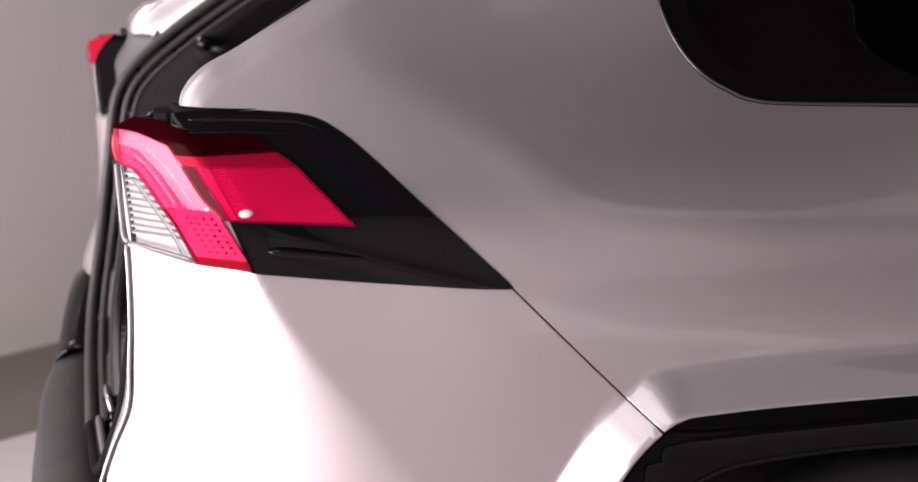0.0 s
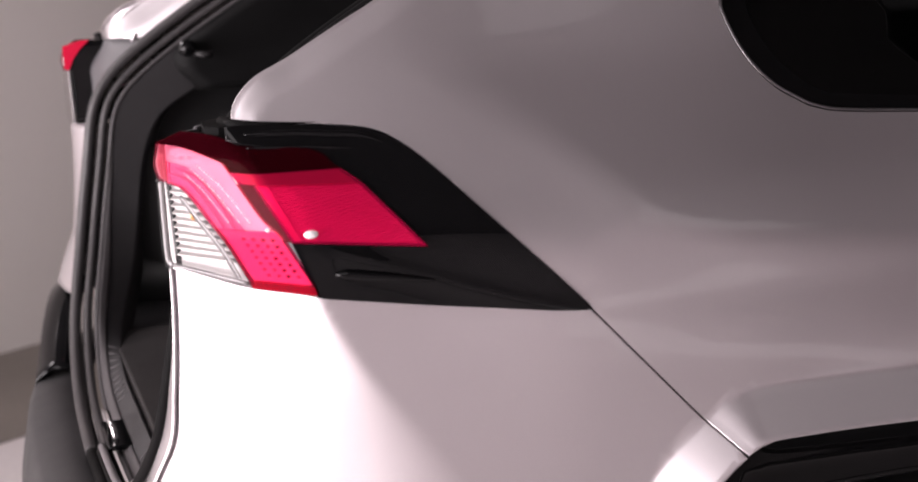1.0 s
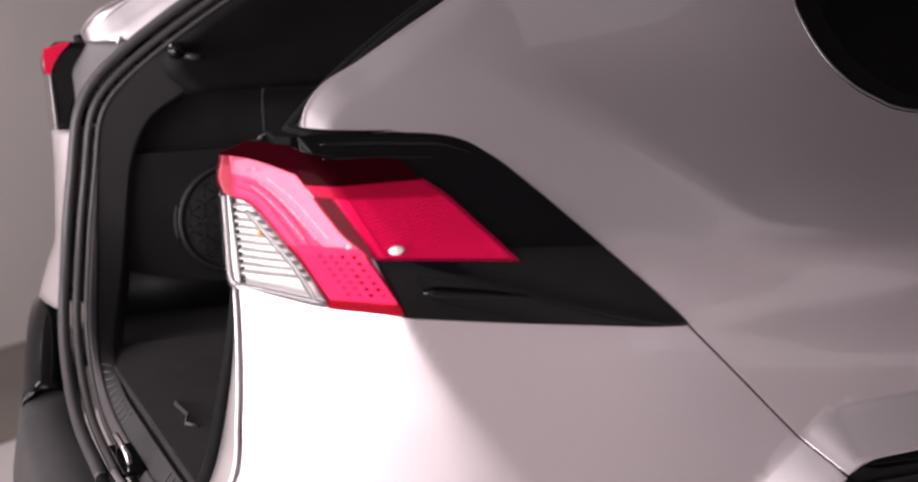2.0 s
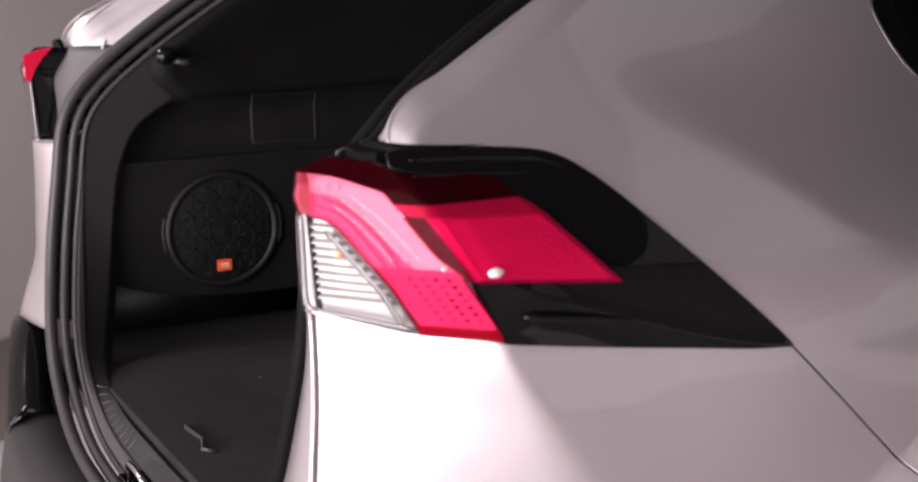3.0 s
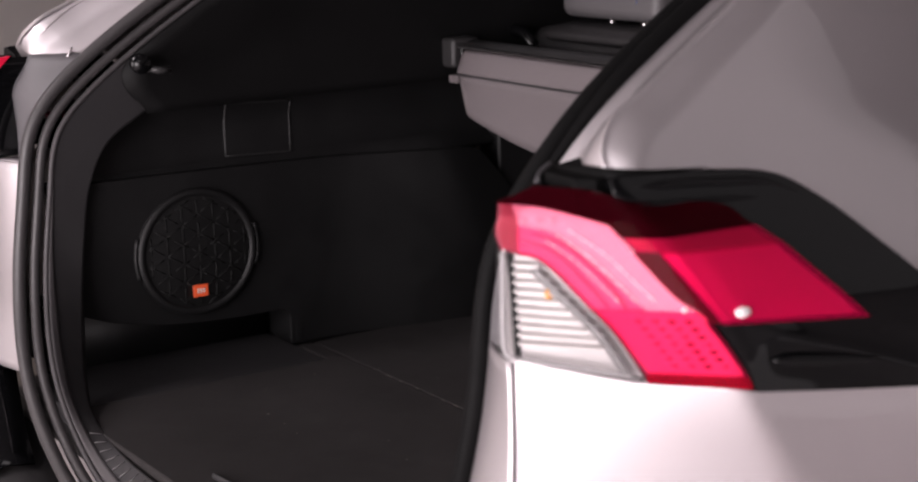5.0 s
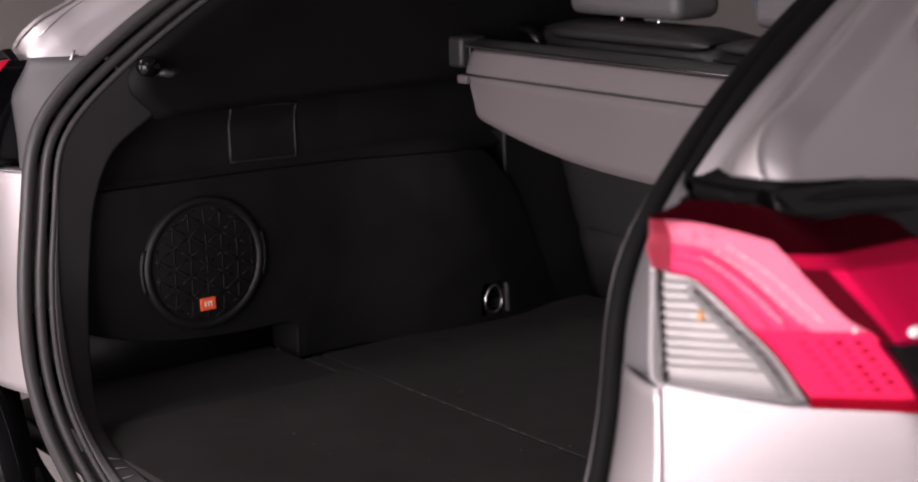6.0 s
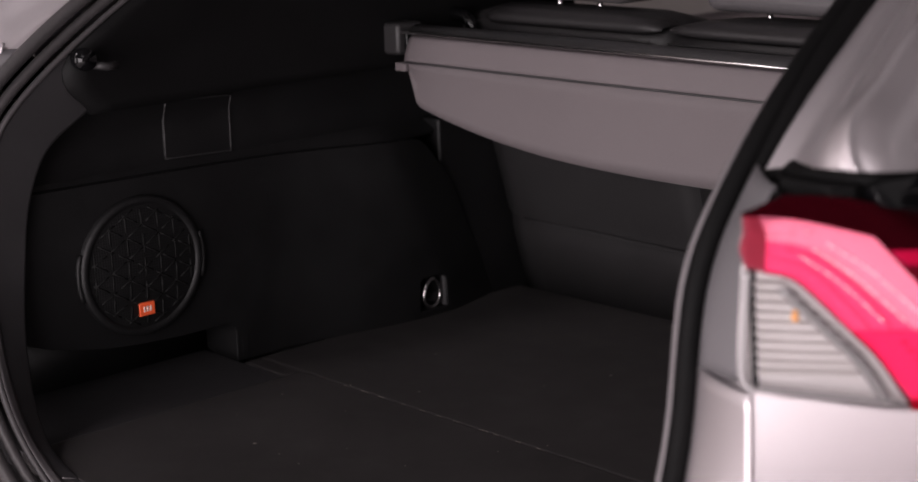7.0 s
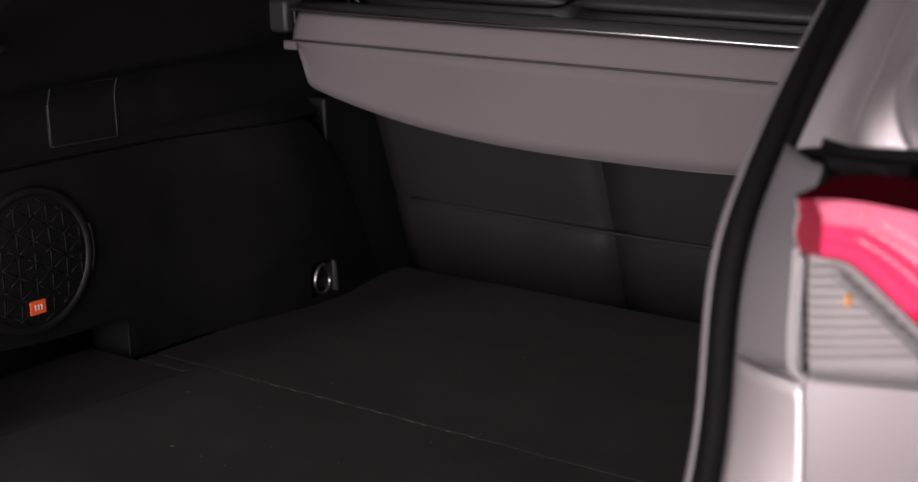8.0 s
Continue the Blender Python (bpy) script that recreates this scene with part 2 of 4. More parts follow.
def dist_line(pts, line):
    """Distance from each of the points to a polyline, with numpy."""
    p, l = np.array(pts, float), np.array(line, float)
    a, b = l[:-1], l[1:]
    ab = b - a
    t = np.clip(((p[:, None] - a) * ab).sum(-1) / np.maximum((ab ** 2).sum(-1), 1e-12), 0, 1)
    return np.linalg.norm(p[:, None] - (a + t[..., None] * ab), axis=-1).min(1)


def sheet(loop, surface, grid, depth, holes=(), lip=0.0015, flip=False):
    """A panel cut to an outline in (y, z) and laid on surface(y, z) -> x, with a rolled edge of that depth.
    Returns the bmesh and the vertex normals."""
    loops = [loop, *holes]
    verts, edges = [], []
    for l in loops:
        base = len(verts)
        verts += [Vector(q) for q in l]
        edges += [(base + k, base + (k + 1) % len(l)) for k in range(len(l))]
    lo, hi = np.min(loop, 0), np.max(loop, 0)
    gy, gz = np.meshgrid(np.arange(lo[0] + grid / 2, hi[0], grid), np.arange(lo[1] + grid / 2, hi[1], grid))
    cand = np.c_[gy.ravel(), gz.ravel()]
    if len(cand):
        keep = inside(cand, loop)
        for h in holes:
            keep &= ~inside(cand, h)
        for l in loops:
            keep &= dist_line(cand, np.array(l + l[:1])) > max(grid * 0.55, 0.055 if grid == 0.0087 else 0.014 if grid > 0.0085 else 0)
        picked = [cand[keep]]
        for dist in (0.004, 0.009, 0.018, 0.027, 0.036, 0.0445, 0.050):
            for l in loops:
                a = np.array(l)
                t = np.roll(a, -1, 0) - np.roll(a, 1, 0)
                t /= np.maximum(np.linalg.norm(t, axis=1, keepdims=True), 1e-9)
                for sgn in (1, -1):
                    q = a + sgn * dist * np.c_[-t[:, 1], t[:, 0]]
                    ok = inside(q, loop)
                    for h in holes:
                        ok &= ~inside(q, h)
                    for l2 in loops:
                        ok &= dist_line(q, np.array(l2 + l2[:1])) > dist * 0.9
                    ok &= grid == 0.0087 or (grid > 0.0085 and dist < 0.01)
                    picked.append(q[ok])
        verts += [Vector(q) for q in np.concatenate(picked)]
    v2, _, faces, _, _, _ = geometry.delaunay_2d_cdt(verts, edges, [], 0, 1e-6)
    flat = np.array([tuple(q) for q in v2])

    def surf(q):
        return np.c_[surface(q[:, 0], q[:, 1]), q[:, 0], q[:, 1]]

    e = 0.003
    co = surf(flat)
    nn = np.cross(surf(flat + (e, 0)) - surf(flat - (e, 0)), surf(flat + (0, e)) - surf(flat - (0, e)))
    nn /= np.linalg.norm(nn, axis=1, keepdims=True)
    if flip:
        nn = -nn
    norms = [n for n in nn]
    bm = bmesh.new()
    top = [bm.verts.new(p) for p in co]
    mid = np.array([flat[list(f)].mean(0) for f in faces])
    keep = inside(mid, loop)
    for h in holes:
        keep &= ~inside(mid, h)
    for f, k in zip(faces, keep):
        if k:
            bm.faces.new([top[i] for i in f])
    start = 0
    for i, l in enumerate(loops):
        n = len(l)
        area2 = sum(a[0] * b[1] - b[0] * a[1] for a, b in zip(l, l[1:] + l[:1]))
        sign = (1 if area2 > 0 else -1) * (1 if i == 0 else -1)
        rings = []
        for out, down in ((lip * 0.6, lip * 0.4), (lip, lip), (lip, depth)):
            ring = []
            for k in range(n):
                t = np.array(l[(k + 1) % n]) - np.array(l[k - 1])
                t /= max(np.linalg.norm(t), 1e-9)
                o = np.array((0, t[1], -t[0])) * sign
                nv = norms[start + k]
                o = o - nv * o.dot(nv)
                o /= max(np.linalg.norm(o), 1e-9)
                ring.append(bm.verts.new(co[start + k] + o * out - nv * down))
                mixn = o * (0.6 if down < lip * 0.5 else 1.0) + nv * (0.8 if down < lip * 0.5 else 0.15)
                norms.append(mixn / np.linalg.norm(mixn))
            rings.append(ring)
        prev = top[start:start + n]
        for ring in rings:
            for k in range(n):
                bm.faces.new((prev[k], ring[k], ring[(k + 1) % n], prev[(k + 1) % n]))
            prev = ring
        start += n
    return bm, norms


def panel(name, loop, surface, mat, parent, label="", grid=0.012, depth=0.008, holes=(), mirror=False, flip=False, lip=0.0015):
    if mirror:
        bm, nn = sheet(loop, lambda y, z: -surface(y, z), grid, depth, holes, lip, flip=not flip)
    else:
        bm, nn = sheet(loop, surface, grid, depth, holes, lip, flip=flip)
    bm.normal_update()
    bm.verts.index_update()
    wrong = [f for f in bm.faces if sum(Vector(nn[v.index]).dot(f.normal) for v in f.verts) < 0]
    bmesh.ops.reverse_faces(bm, faces=wrong)
    return finish(name, bm, mat, parent, label, True, nn)


def pchip(xs, ys, x):
    """Smooth table lookup; ys may hold whole arrays, x too."""
    xs = np.asarray(xs, float)
    ys = [np.asarray(v, float) for v in ys]
    x = np.asarray(x, float)
    n = len(xs)
    d = [(ys[k + 1] - ys[k]) / (xs[k + 1] - xs[k]) for k in range(n - 1)]
    m = [d[0]] + [(d[k - 1] * (xs[k + 1] - xs[k]) + d[k] * (xs[k] - xs[k - 1])) / (xs[k + 1] - xs[k - 1]) for k in range(1, n - 1)] + [d[-1]]
    out = np.zeros(np.broadcast(x, ys[0]).shape)
    at = np.clip(np.searchsorted(xs, x) - 1, 0, n - 2)
    for i in range(n - 1):
        h = xs[i + 1] - xs[i]
        t = (x - xs[i]) / h
        v = (2 * t ** 3 - 3 * t * t + 1) * ys[i] + (t ** 3 - 2 * t * t + t) * h * m[i] + (3 * t * t - 2 * t ** 3) * ys[i + 1] + (t ** 3 - t * t) * h * m[i + 1]
        out = np.where(at == i, v, out)
    return out


def ease(a, b, v):
    t = np.clip((np.asarray(v, float) - a) / (b - a), 0.0, 1.0)
    return t * t * (3 - 2 * t)


def smin(a, b, k):
    h = np.maximum(k - np.abs(a - b), 0) / k
    return np.minimum(a, b) - h * h * k / 4


# ---------------------------------------------------------------- body surfaces (x as a function of y forward, z up)
LEVELS = (0.30, 0.55, 0.75, 0.85, 0.93, 0.98, 1.03, 1.07, 1.14, 1.20, 1.50, 1.70)
STATIONS = (0.25, 0.45, 0.59, 0.75, 0.90, 1.30)
SIDE = (
    (0.76, 0.80, 0.815, 0.815, 0.812, 0.802, 0.777, 0.750, 0.702, 0.672, 0.575, 0.50),
    (0.80, 0.836, 0.845, 0.846, 0.842, 0.836, 0.804, 0.777, 0.730, 0.692, 0.590, 0.51),
    (0.83, 0.858, 0.866, 0.872, 0.873, 0.852, 0.820, 0.793, 0.746, 0.706, 0.605, 0.52),
    (0.85, 0.870, 0.876, 0.881, 0.884, 0.877, 0.847, 0.820, 0.772, 0.731, 0.620, 0.53),
    (0.85, 0.868, 0.874, 0.880, 0.888, 0.888, 0.880, 0.850, 0.798, 0.752, 0.630, 0.54),
    (0.85, 0.868, 0.874, 0.880, 0.892, 0.900, 0.895, 0.860, 0.800, 0.750, 0.640, 0.55),
)
DOOR_Z = (0.30, 0.80, 0.863, 0.88, 0.918, 0.951, 1.005, 1.06, 1.107, 1.14, 1.20, 1.50, 1.70)
DOOR_X = (0.60, 0.235, 0.184, 0.172, 0.149, 0.127, 0.084, 0.033, -0.009, -0.036, -0.076, -0.175, -0.26)
ARCH = catmull([(0.56, 0.30), (0.60, 0.50), (0.692, 0.675), (0.743, 0.731), (0.80, 0.748), (1.05, 0.746), (1.30, 0.735), (1.43, 0.68), (1.52, 0.50), (1.55, 0.30)], 8)
ARCH_IN = catmull([(0.66, 0.30), (0.69, 0.48), (0.765, 0.615), (0.825, 0.661), (0.94, 0.671), (1.06, 0.67), (1.27, 0.66), (1.36, 0.61), (1.43, 0.46), (1.46, 0.30)], 8)
ARCH_NP = np.array(catmull(ARCH, 4))
PILLAR_EDGE = [(0.250, 1.097), (0.258, 1.118), (0.281, 1.140), (0.318, 1.158), (0.364, 1.183), (0.410, 1.207), (0.62, 1.32), (0.95, 1.50)]
PILLAR_NP = np.array(catmull(PILLAR_EDGE, 16))


def flat_dist(y, z, line):
    y, z = np.broadcast_arrays(np.asarray(y, float), np.asarray(z, float))
    return dist_line(np.c_[y.ravel(), z.ravel()], line).reshape(y.shape)


def flare(d):
    """Chamfer of the wheel arch lip."""
    t = np.maximum(0, 1 - d / 0.048)
    return 0.045 * t * t / (t + 0.03)


def side_x(y, z):
    y, z = np.broadcast_arrays(np.asarray(y, float), np.asarray(z, float))
    haunch = pchip(STATIONS, [pchip(LEVELS, row, z) for row in SIDE], y)
    door = 0.725 - 0.0475 * np.tanh((y - 0.9) / 0.25) + pchip(DOOR_Z, DOOR_X, z)
    return smin(haunch, door, 0.006 + 0.09 * ease(1.00, 0.89, z)) + flare(flat_dist(y, z, ARCH_NP))


EDGE_Z = (0.30, 0.60, 0.66, 0.70, 0.74, 0.80, 0.94, 1.07, 1.12)
EDGE_Y = (0.115, 0.128, 0.142, 0.157, 0.174, 0.181, 0.186, 0.178, 0.178)
FACET_Z = (0.30, 0.64, 0.80, 0.94, 1.07, 1.12)
FACET_Y = (0.145, 0.168, 0.179, 0.186, 0.178, 0.178)
SLOPE_Z = (0.30, 0.64, 0.77, 0.85, 0.93, 0.975, 1.07, 1.12)
SLOPE_K = (0.60, 0.63, 0.80, 0.99, 1.25, 1.34, 1.15, 1.1)


def corner_x(y, z):
    return 0.668 + pchip(SLOPE_Z, SLOPE_K, z) * (y - pchip(FACET_Z, FACET_Y, z))


def body_x(y, z):
    """Flank and chamfered rear corner below and behind the lamp."""
    return smin(side_x(y, z), corner_x(y, z), 0.010 + 0.022 * ease(0.92, 0.62, z))


def pillar_x(y, z):
    return side_x(y, z) - 0.016 * np.maximum(0, 1 - flat_dist(y, z, PILLAR_NP) / 0.024) ** 2



RIDGE = np.array([(0.27, 1.000), (0.313, 0.9817), (0.349, 0.9667), (0.382, 0.9554), (0.426, 0.9412), (0.495, 0.9191), (0.587, 0.897)])


def garnish_x(y, z):
    """The black garnish with a crisp crest running down to its front tip."""
    y, z = np.broadcast_arrays(np.asarray(y, float), np.asarray(z, float))
    d = z - pchip(RIDGE[:, 0], RIDGE[:, 1], y)
    crest = 0.0060 / (1 + (d / np.where(d > 0, 0.0095, 0.015)) ** 2)
    return body_x(y, z) + 0.004 + crest * ease(0.592, 0.53, y) * ease(0.295, 0.34, y)


def lens_x(y, z):
    """Lens skin, leaning back near its upper rear corner."""
    return body_x(y, z) - 0.6 * np.maximum(0, z - 1.062) * ease(0.33, 0.24, y)

# ---------------------------------------------------------------- studio
GROUND = -0.08


def quad(name, pts, mat, label, thick=0.1):
    """A slab whose face lies on the four points; the thickness goes away from the room's middle."""
    p = [Vector(q) for q in pts]
    n = (p[1] - p[0]).cross(p[2] - p[0]).normalized()
    mid = sum(p, Vector()) / 4
    if n.dot(Vector((0.5, 1.0, 1.5)) - mid) < 0:
        n = -n
    bm = bmesh.new()
    rows = [p, [q - n * thick for q in p]]
    ring = [[bm.verts.new(q) for q in row] for row in rows]
    bm.faces.new(ring[0])
    bm.faces.new(ring[1][::-1])
    for k in range(4):
        bm.faces.new((ring[0][k], ring[0][(k + 1) % 4], ring[1][(k + 1) % 4], ring[1][k]))
    bmesh.ops.recalc_face_normals(bm, faces=bm.faces[:])
    return tagged(finish(name, bm, mat, None, label, False), kind="structure")


quad("floor", [(9, -7, GROUND), (9, 9, GROUND), (-9.5, 9, GROUND), (2.1, -7, GROUND)], FLOOR_M, "pale grey smooth studio floor")
# oblique far wall through (-2.985, 0), running along (-0.585, 0.81)
WALL_DIR, WALL_AT = Vector((-0.584, 0.812, 0)), Vector((-2.985, 0, 0))
w0, w1 = WALL_AT - WALL_DIR * 8.6, WALL_AT + WALL_DIR * 11.2
quad("wall_far", [(w0.x, w0.y, GROUND - 0.1), (w1.x, w1.y, GROUND - 0.1), (w1.x, w1.y, 3.8), (w0.x, w0.y, 3.8)][::-1], WALL_M, "warm grey plain plaster studio wall")
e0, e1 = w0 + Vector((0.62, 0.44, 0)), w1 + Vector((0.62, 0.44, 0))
# darker strip paints the dark reflection and shade on the floor by the wall
quad("floor_shade_strip", [(w0.x, w0.y, GROUND + 0.004), (e0.x, e0.y, GROUND + 0.004), (e1.x, e1.y, GROUND + 0.004), (w1.x, w1.y, GROUND + 0.004)], FLOOR_SHADE_M, "brownish strip painting the dark reflection and shade along the wall", 0.003)
# unseen walls and ceiling, added; their tones set what the paint reflects
quad("wall_side", [(4.6, -7, GROUND), (4.6, -7, 3.8), (4.6, 9, 3.8), (4.6, 9, GROUND)], UNSEEN_WALL_M, "unseen pale grey wall added to close the studio")
quad("wall_front", [(4.6, 9, GROUND), (4.6, 9, 3.8), (-9.5, 9, 3.8), (-9.5, 9, GROUND)], WALL_M, "warm grey plain plaster studio wall")
quad("wall_back", [(4.6, -6.9, GROUND), (1.9, -6.9, GROUND), (1.9, -6.9, 3.8), (4.6, -6.9, 3.8)][::-1], UNSEEN_WALL_M, "unseen pale grey wall added to close the studio")
quad("ceiling", [(4.7, -7, 3.8), (2.1, -7, 3.8), (-9.5, 9, 3.8), (4.7, 9, 3.8)], CEILING_M, "unseen dark grey ceiling added to close the studio")

# ---------------------------------------------------------------- car body
car = thing("car", "silver metallic crossover car with its tailgate open", "car", (0, 0, 0))

LAMP_TOP = [(0.587, 0.899), (0.514, 0.974), (0.450, 1.041), (0.419, 1.069), (0.388, 1.086), (0.335, 1.093), (0.250, 1.096)]
LAMP_LOW = [(0.186, 0.942), (0.250, 0.929), (0.310, 0.928), (0.421, 0.914), (0.524, 0.904), (0.587, 0.899)]
GAP = [(0.587, 0.899), (0.664, 0.816), (0.743, 0.733)]
LENS_RIM = [(0.290, 0.9835), (0.423, 0.974), (0.368, 1.036), (0.343, 1.056), (0.324, 1.070), (0.256, 1.079), (0.207, 1.090)]


def shift(run, dy, dz):
    return [(y + dy, z + dz) for y, z in run]


def flank(mirror):
    g = 0.0022
    quarter = outline(
        [(y + g, z + g * 0.9) for y, z in LAMP_TOP[::-1]],
        shift(GAP, g * 1.0, g * 0.6),
        [(0.745, 0.7345), (0.765, 0.742), (0.80, 0.7485), (1.05, 0.7465), (1.25, 0.739)],
        [(1.25, 0.739), (1.25, 1.045)],
        [(1.25, 1.045), (1.129, 1.052), (0.965, 1.064), (0.915, 1.072), (0.893, 1.082), (0.866, 1.100), (0.843, 1.132), (0.830, 1.173), (0.832, 1.20), (0.87, 1.27), (0.96, 1.37), (1.12, 1.46)],
        [(1.12, 1.46), (1.12, 1.56)],
        [(1.12, 1.56), (0.95, 1.50), (0.62, 1.32), (0.41, 1.207)],
        PILLAR_EDGE[5::-1],
    )
    panel("quarter_panel", quarter, pillar_x, PAINT, car, "silver metallic painted quarter panel", grid=0.0087, mirror=mirror)
    foot = 0.652 if mirror else 0.634
    rear = outline(
        shift(LAMP_LOW, 0, -0.0025),
        shift(GAP, -0.0012, -0.0012),
        [(0.742, 0.7305), (0.692, 0.675), (0.64, 0.59)],
        [(0.64, 0.59), (0.30, 0.605), (0.1425, foot)],
        [(0.1425, foot), (0.1440, 0.665), (0.157, 0.70), (0.1745, 0.74), (0.182, 0.80), (0.186, 0.9395)],
    )
    panel("bumper_cover", rear, body_x, PAINT, car, "silver metallic painted bumper corner", grid=0.0087, mirror=mirror)
    # wheel arch cladding
    arch = outline(ARCH[10:62], [ARCH[61], ARCH_IN[61]], ARCH_IN[61:9:-1], [ARCH_IN[10], ARCH[10]], step=0.012)
    panel("arch_cladding", arch, lambda y, z: side_x(y, z) - 0.006, GLOSS_BLACK, car, "gloss black wheel arch cladding", grid=0.02, depth=0.03, mirror=mirror)
    s = -1 if mirror else 1
    bead = even(ARCH_IN[10:62], 0.02)
    part("arch_edge", tube([(s * (float(side_x(y, z)) - 0.008), float(y), float(z)) for y, z in bead], 0.0045, 8), GLOSS_BLACK, car, "gloss black rolled arch edge")


def tail_lamp(mirror):
    s = -1 if mirror else 1
    rim = outline(LAMP_TOP, [(0.250, 1.096), (0.240, 1.0945)], [(0.240, 1.0945), (0.240, 1.0835)], [(0.240, 1.0835), *LENS_RIM[5:3:-1]], LENS_RIM[3:1:-1], LENS_RIM[2:0:-1], LENS_RIM[1::-1], [(0.290, 0.9835), (0.281, 0.984)],
                  [(0.281, 0.984), (0.310, 0.934)], [(0.310, 0.934), (0.310, 0.928)], LAMP_LOW[2:], step=0.006)
    lamp = panel("tail_lamp", rim, garnish_x, GLOSS_BLACK, car, "tail lamp with red and clear lenses in gloss black", grid=0.003, depth=0.03, mirror=mirror)

    def lens(name, loop, mat, off, label="", grid=0.006, depth=0.0015, step=0.004):
        inset = 0.5 * max(0.0, 0.008 - off)
        loop = [shift(run, inset, 0) for run in loop]
        return panel(name, outline(*loop, step=step), lambda y, z: lens_x(y, z) + off, mat, lamp, label, grid=grid, depth=depth, mirror=mirror, lip=0.0004)

    def at(y, z, off):
        return (s * (float(lens_x(y, z)) + off), y, z)

    # outer lenses, all in one skin
    slab_low = [(0.1765, 1.0745), (0.199, 1.072), (0.217, 1.0662), (0.233, 1.0595)]
    band_up = [(0.233, 1.0595), (0.249, 1.030), (0.264, 1.004), (0.2745, 0.9935)]
    band_low = [(0.1755, 1.0368), (0.199, 1.0262), (0.2235, 0.9895)]
    seam = [(0.184, 1.0570), (0.205, 1.0500), (0.224, 1.0270), (0.250, 0.9915)]
    smoked = ([(0.1765, 1.0755), (0.186, 1.0800), (0.200, 1.0880)], [(0.200, 1.088), (0.225, 1.0862), (0.256, 1.0785), (0.324, 1.070), (0.343, 1.0555)], [(0.343, 1.0555), (0.349, 1.0520)],
              [(0.349, 1.0520), (0.239, 1.0500)], [(0.239, 1.0500), (0.233, 1.0600)], slab_low[::-1], [(0.1765, 1.0745), (0.1765, 1.0755)])
    lens("smoked_lens", smoked, DARK_RED_LENS, 0.008, "smoked dark red upper lens")
    strip = ([(0.2395, 1.0495), (0.3495, 1.0515)], [(0.3495, 1.0515), (0.3685, 1.0365)], [(0.3685, 1.0365), (0.2465, 1.0390)], [(0.2465, 1.0390), (0.2395, 1.0495)])
    lens("lens_strip", strip, STRIP_LENS, 0.008, "narrow red lens strip")
    main = ([(0.2585, 1.0383), (0.3687, 1.0361)], [(0.3687, 1.0361), (0.423, 0.974)], [(0.423, 0.974), (0.2885, 0.9842)], [(0.2885, 0.9842), (0.2585, 1.0383)])
    lens("red_lens", main, RED_LENS, 0.008, "glossy red reflector lens")
    wrap = ([(0.1755, 1.0370), (0.1722, 1.0530), (0.1765, 1.0742)], [(0.1765, 1.0742), (0.1838, 1.0738)], [(0.1838, 1.0738), (0.1838, 1.0335)], [(0.1838, 1.0335), (0.1755, 1.0370)])
    lens("lens_return", wrap, WRAP_LENS, 0.008, "smoky pink lens edge")
    pale = ([(0.1842, 1.0737), *slab_low[1:]], band_up, [(0.2745, 0.9935), (0.250, 0.9915)], seam[::-1], [(0.184, 1.0570), (0.1842, 1.0737)])
    lens("pale_lens", pale, PALE_LENS, 0.008, "frosted pale pink lens stripe, softbox sheen in its tint")
    bar = ([(0.1842, 1.0334), (0.1842, 1.0567)], shift(seam, 0, -0.0003), [(0.250, 0.9912), (0.2235, 0.9895)], [(0.2235, 0.9895), (0.199, 1.0262), (0.1842, 1.0334)])
    lens("light_bar_lens", bar, BAR_LENS, 0.008, "bright red slanted light bar lens")
    foot = ([(0.2237, 0.9892), (0.2745, 0.9930)], [(0.2745, 0.9930), (0.2812, 0.9850)], [(0.2812, 0.9850), (0.306, 0.9395)], [(0.306, 0.9395), (0.2535, 0.9370)], [(0.2535, 0.9370), (0.237, 0.9680), (0.2237, 0.9892)])
    lens("lower_lens", foot, CELL_LENS, 0.008, "red lower lens over small square cells")
    toe = ([(0.2537, 0.9368), (0.3062, 0.9393)], [(0.3062, 0.9393), (0.3095, 0.9300)], [(0.3095, 0.9300), (0.2550, 0.9295)], [(0.2550, 0.9295), (0.2537, 0.9368)])
    lens("lens_foot", toe, CAP_LENS, 0.008, "dull red lower lens edge")
    clear = ([(0.1738, 1.0362), (0.199, 1.0254), (0.2233, 0.9886), (0.237, 0.9672), (0.2547, 0.9305)], [(0.2547, 0.9305), (0.183, 0.9395)], [(0.183, 0.9395), (0.1768, 0.951), (0.1738, 1.0362)])
    lens("clear_lens", clear, CLEAR_LENS, 0.008, "clear reversing lamp lens")
    # reflectors behind them
    lens("lens_backing", smoked, GLOSS_BLACK, 0.003, "black backing of the smoked lens")
    back = ([(0.1845, 1.0335), (0.1845, 1.0728)], shift(slab_low[1:], 0, -0.0004), shift(band_up, -0.0003, 0), [(0.2742, 0.9935), (0.2808, 0.9850)], [(0.2808, 0.9850), (0.306, 0.9390)], [(0.306, 0.9390), (0.2540, 0.9368)],
            [(0.2540, 0.9368), (0.2238, 0.9890), (0.1995, 1.0262), (0.1845, 1.0335)])
    lens("bar_reflector", back, BEAD_FINE, 0.001, "beaded pale reflector")
    lens("return_reflector", wrap, LAMP_GREY, 0.002, "grey reflector behind the lens edge")
    lens("foot_backing", toe, BRACKET_DARK, 0.002)
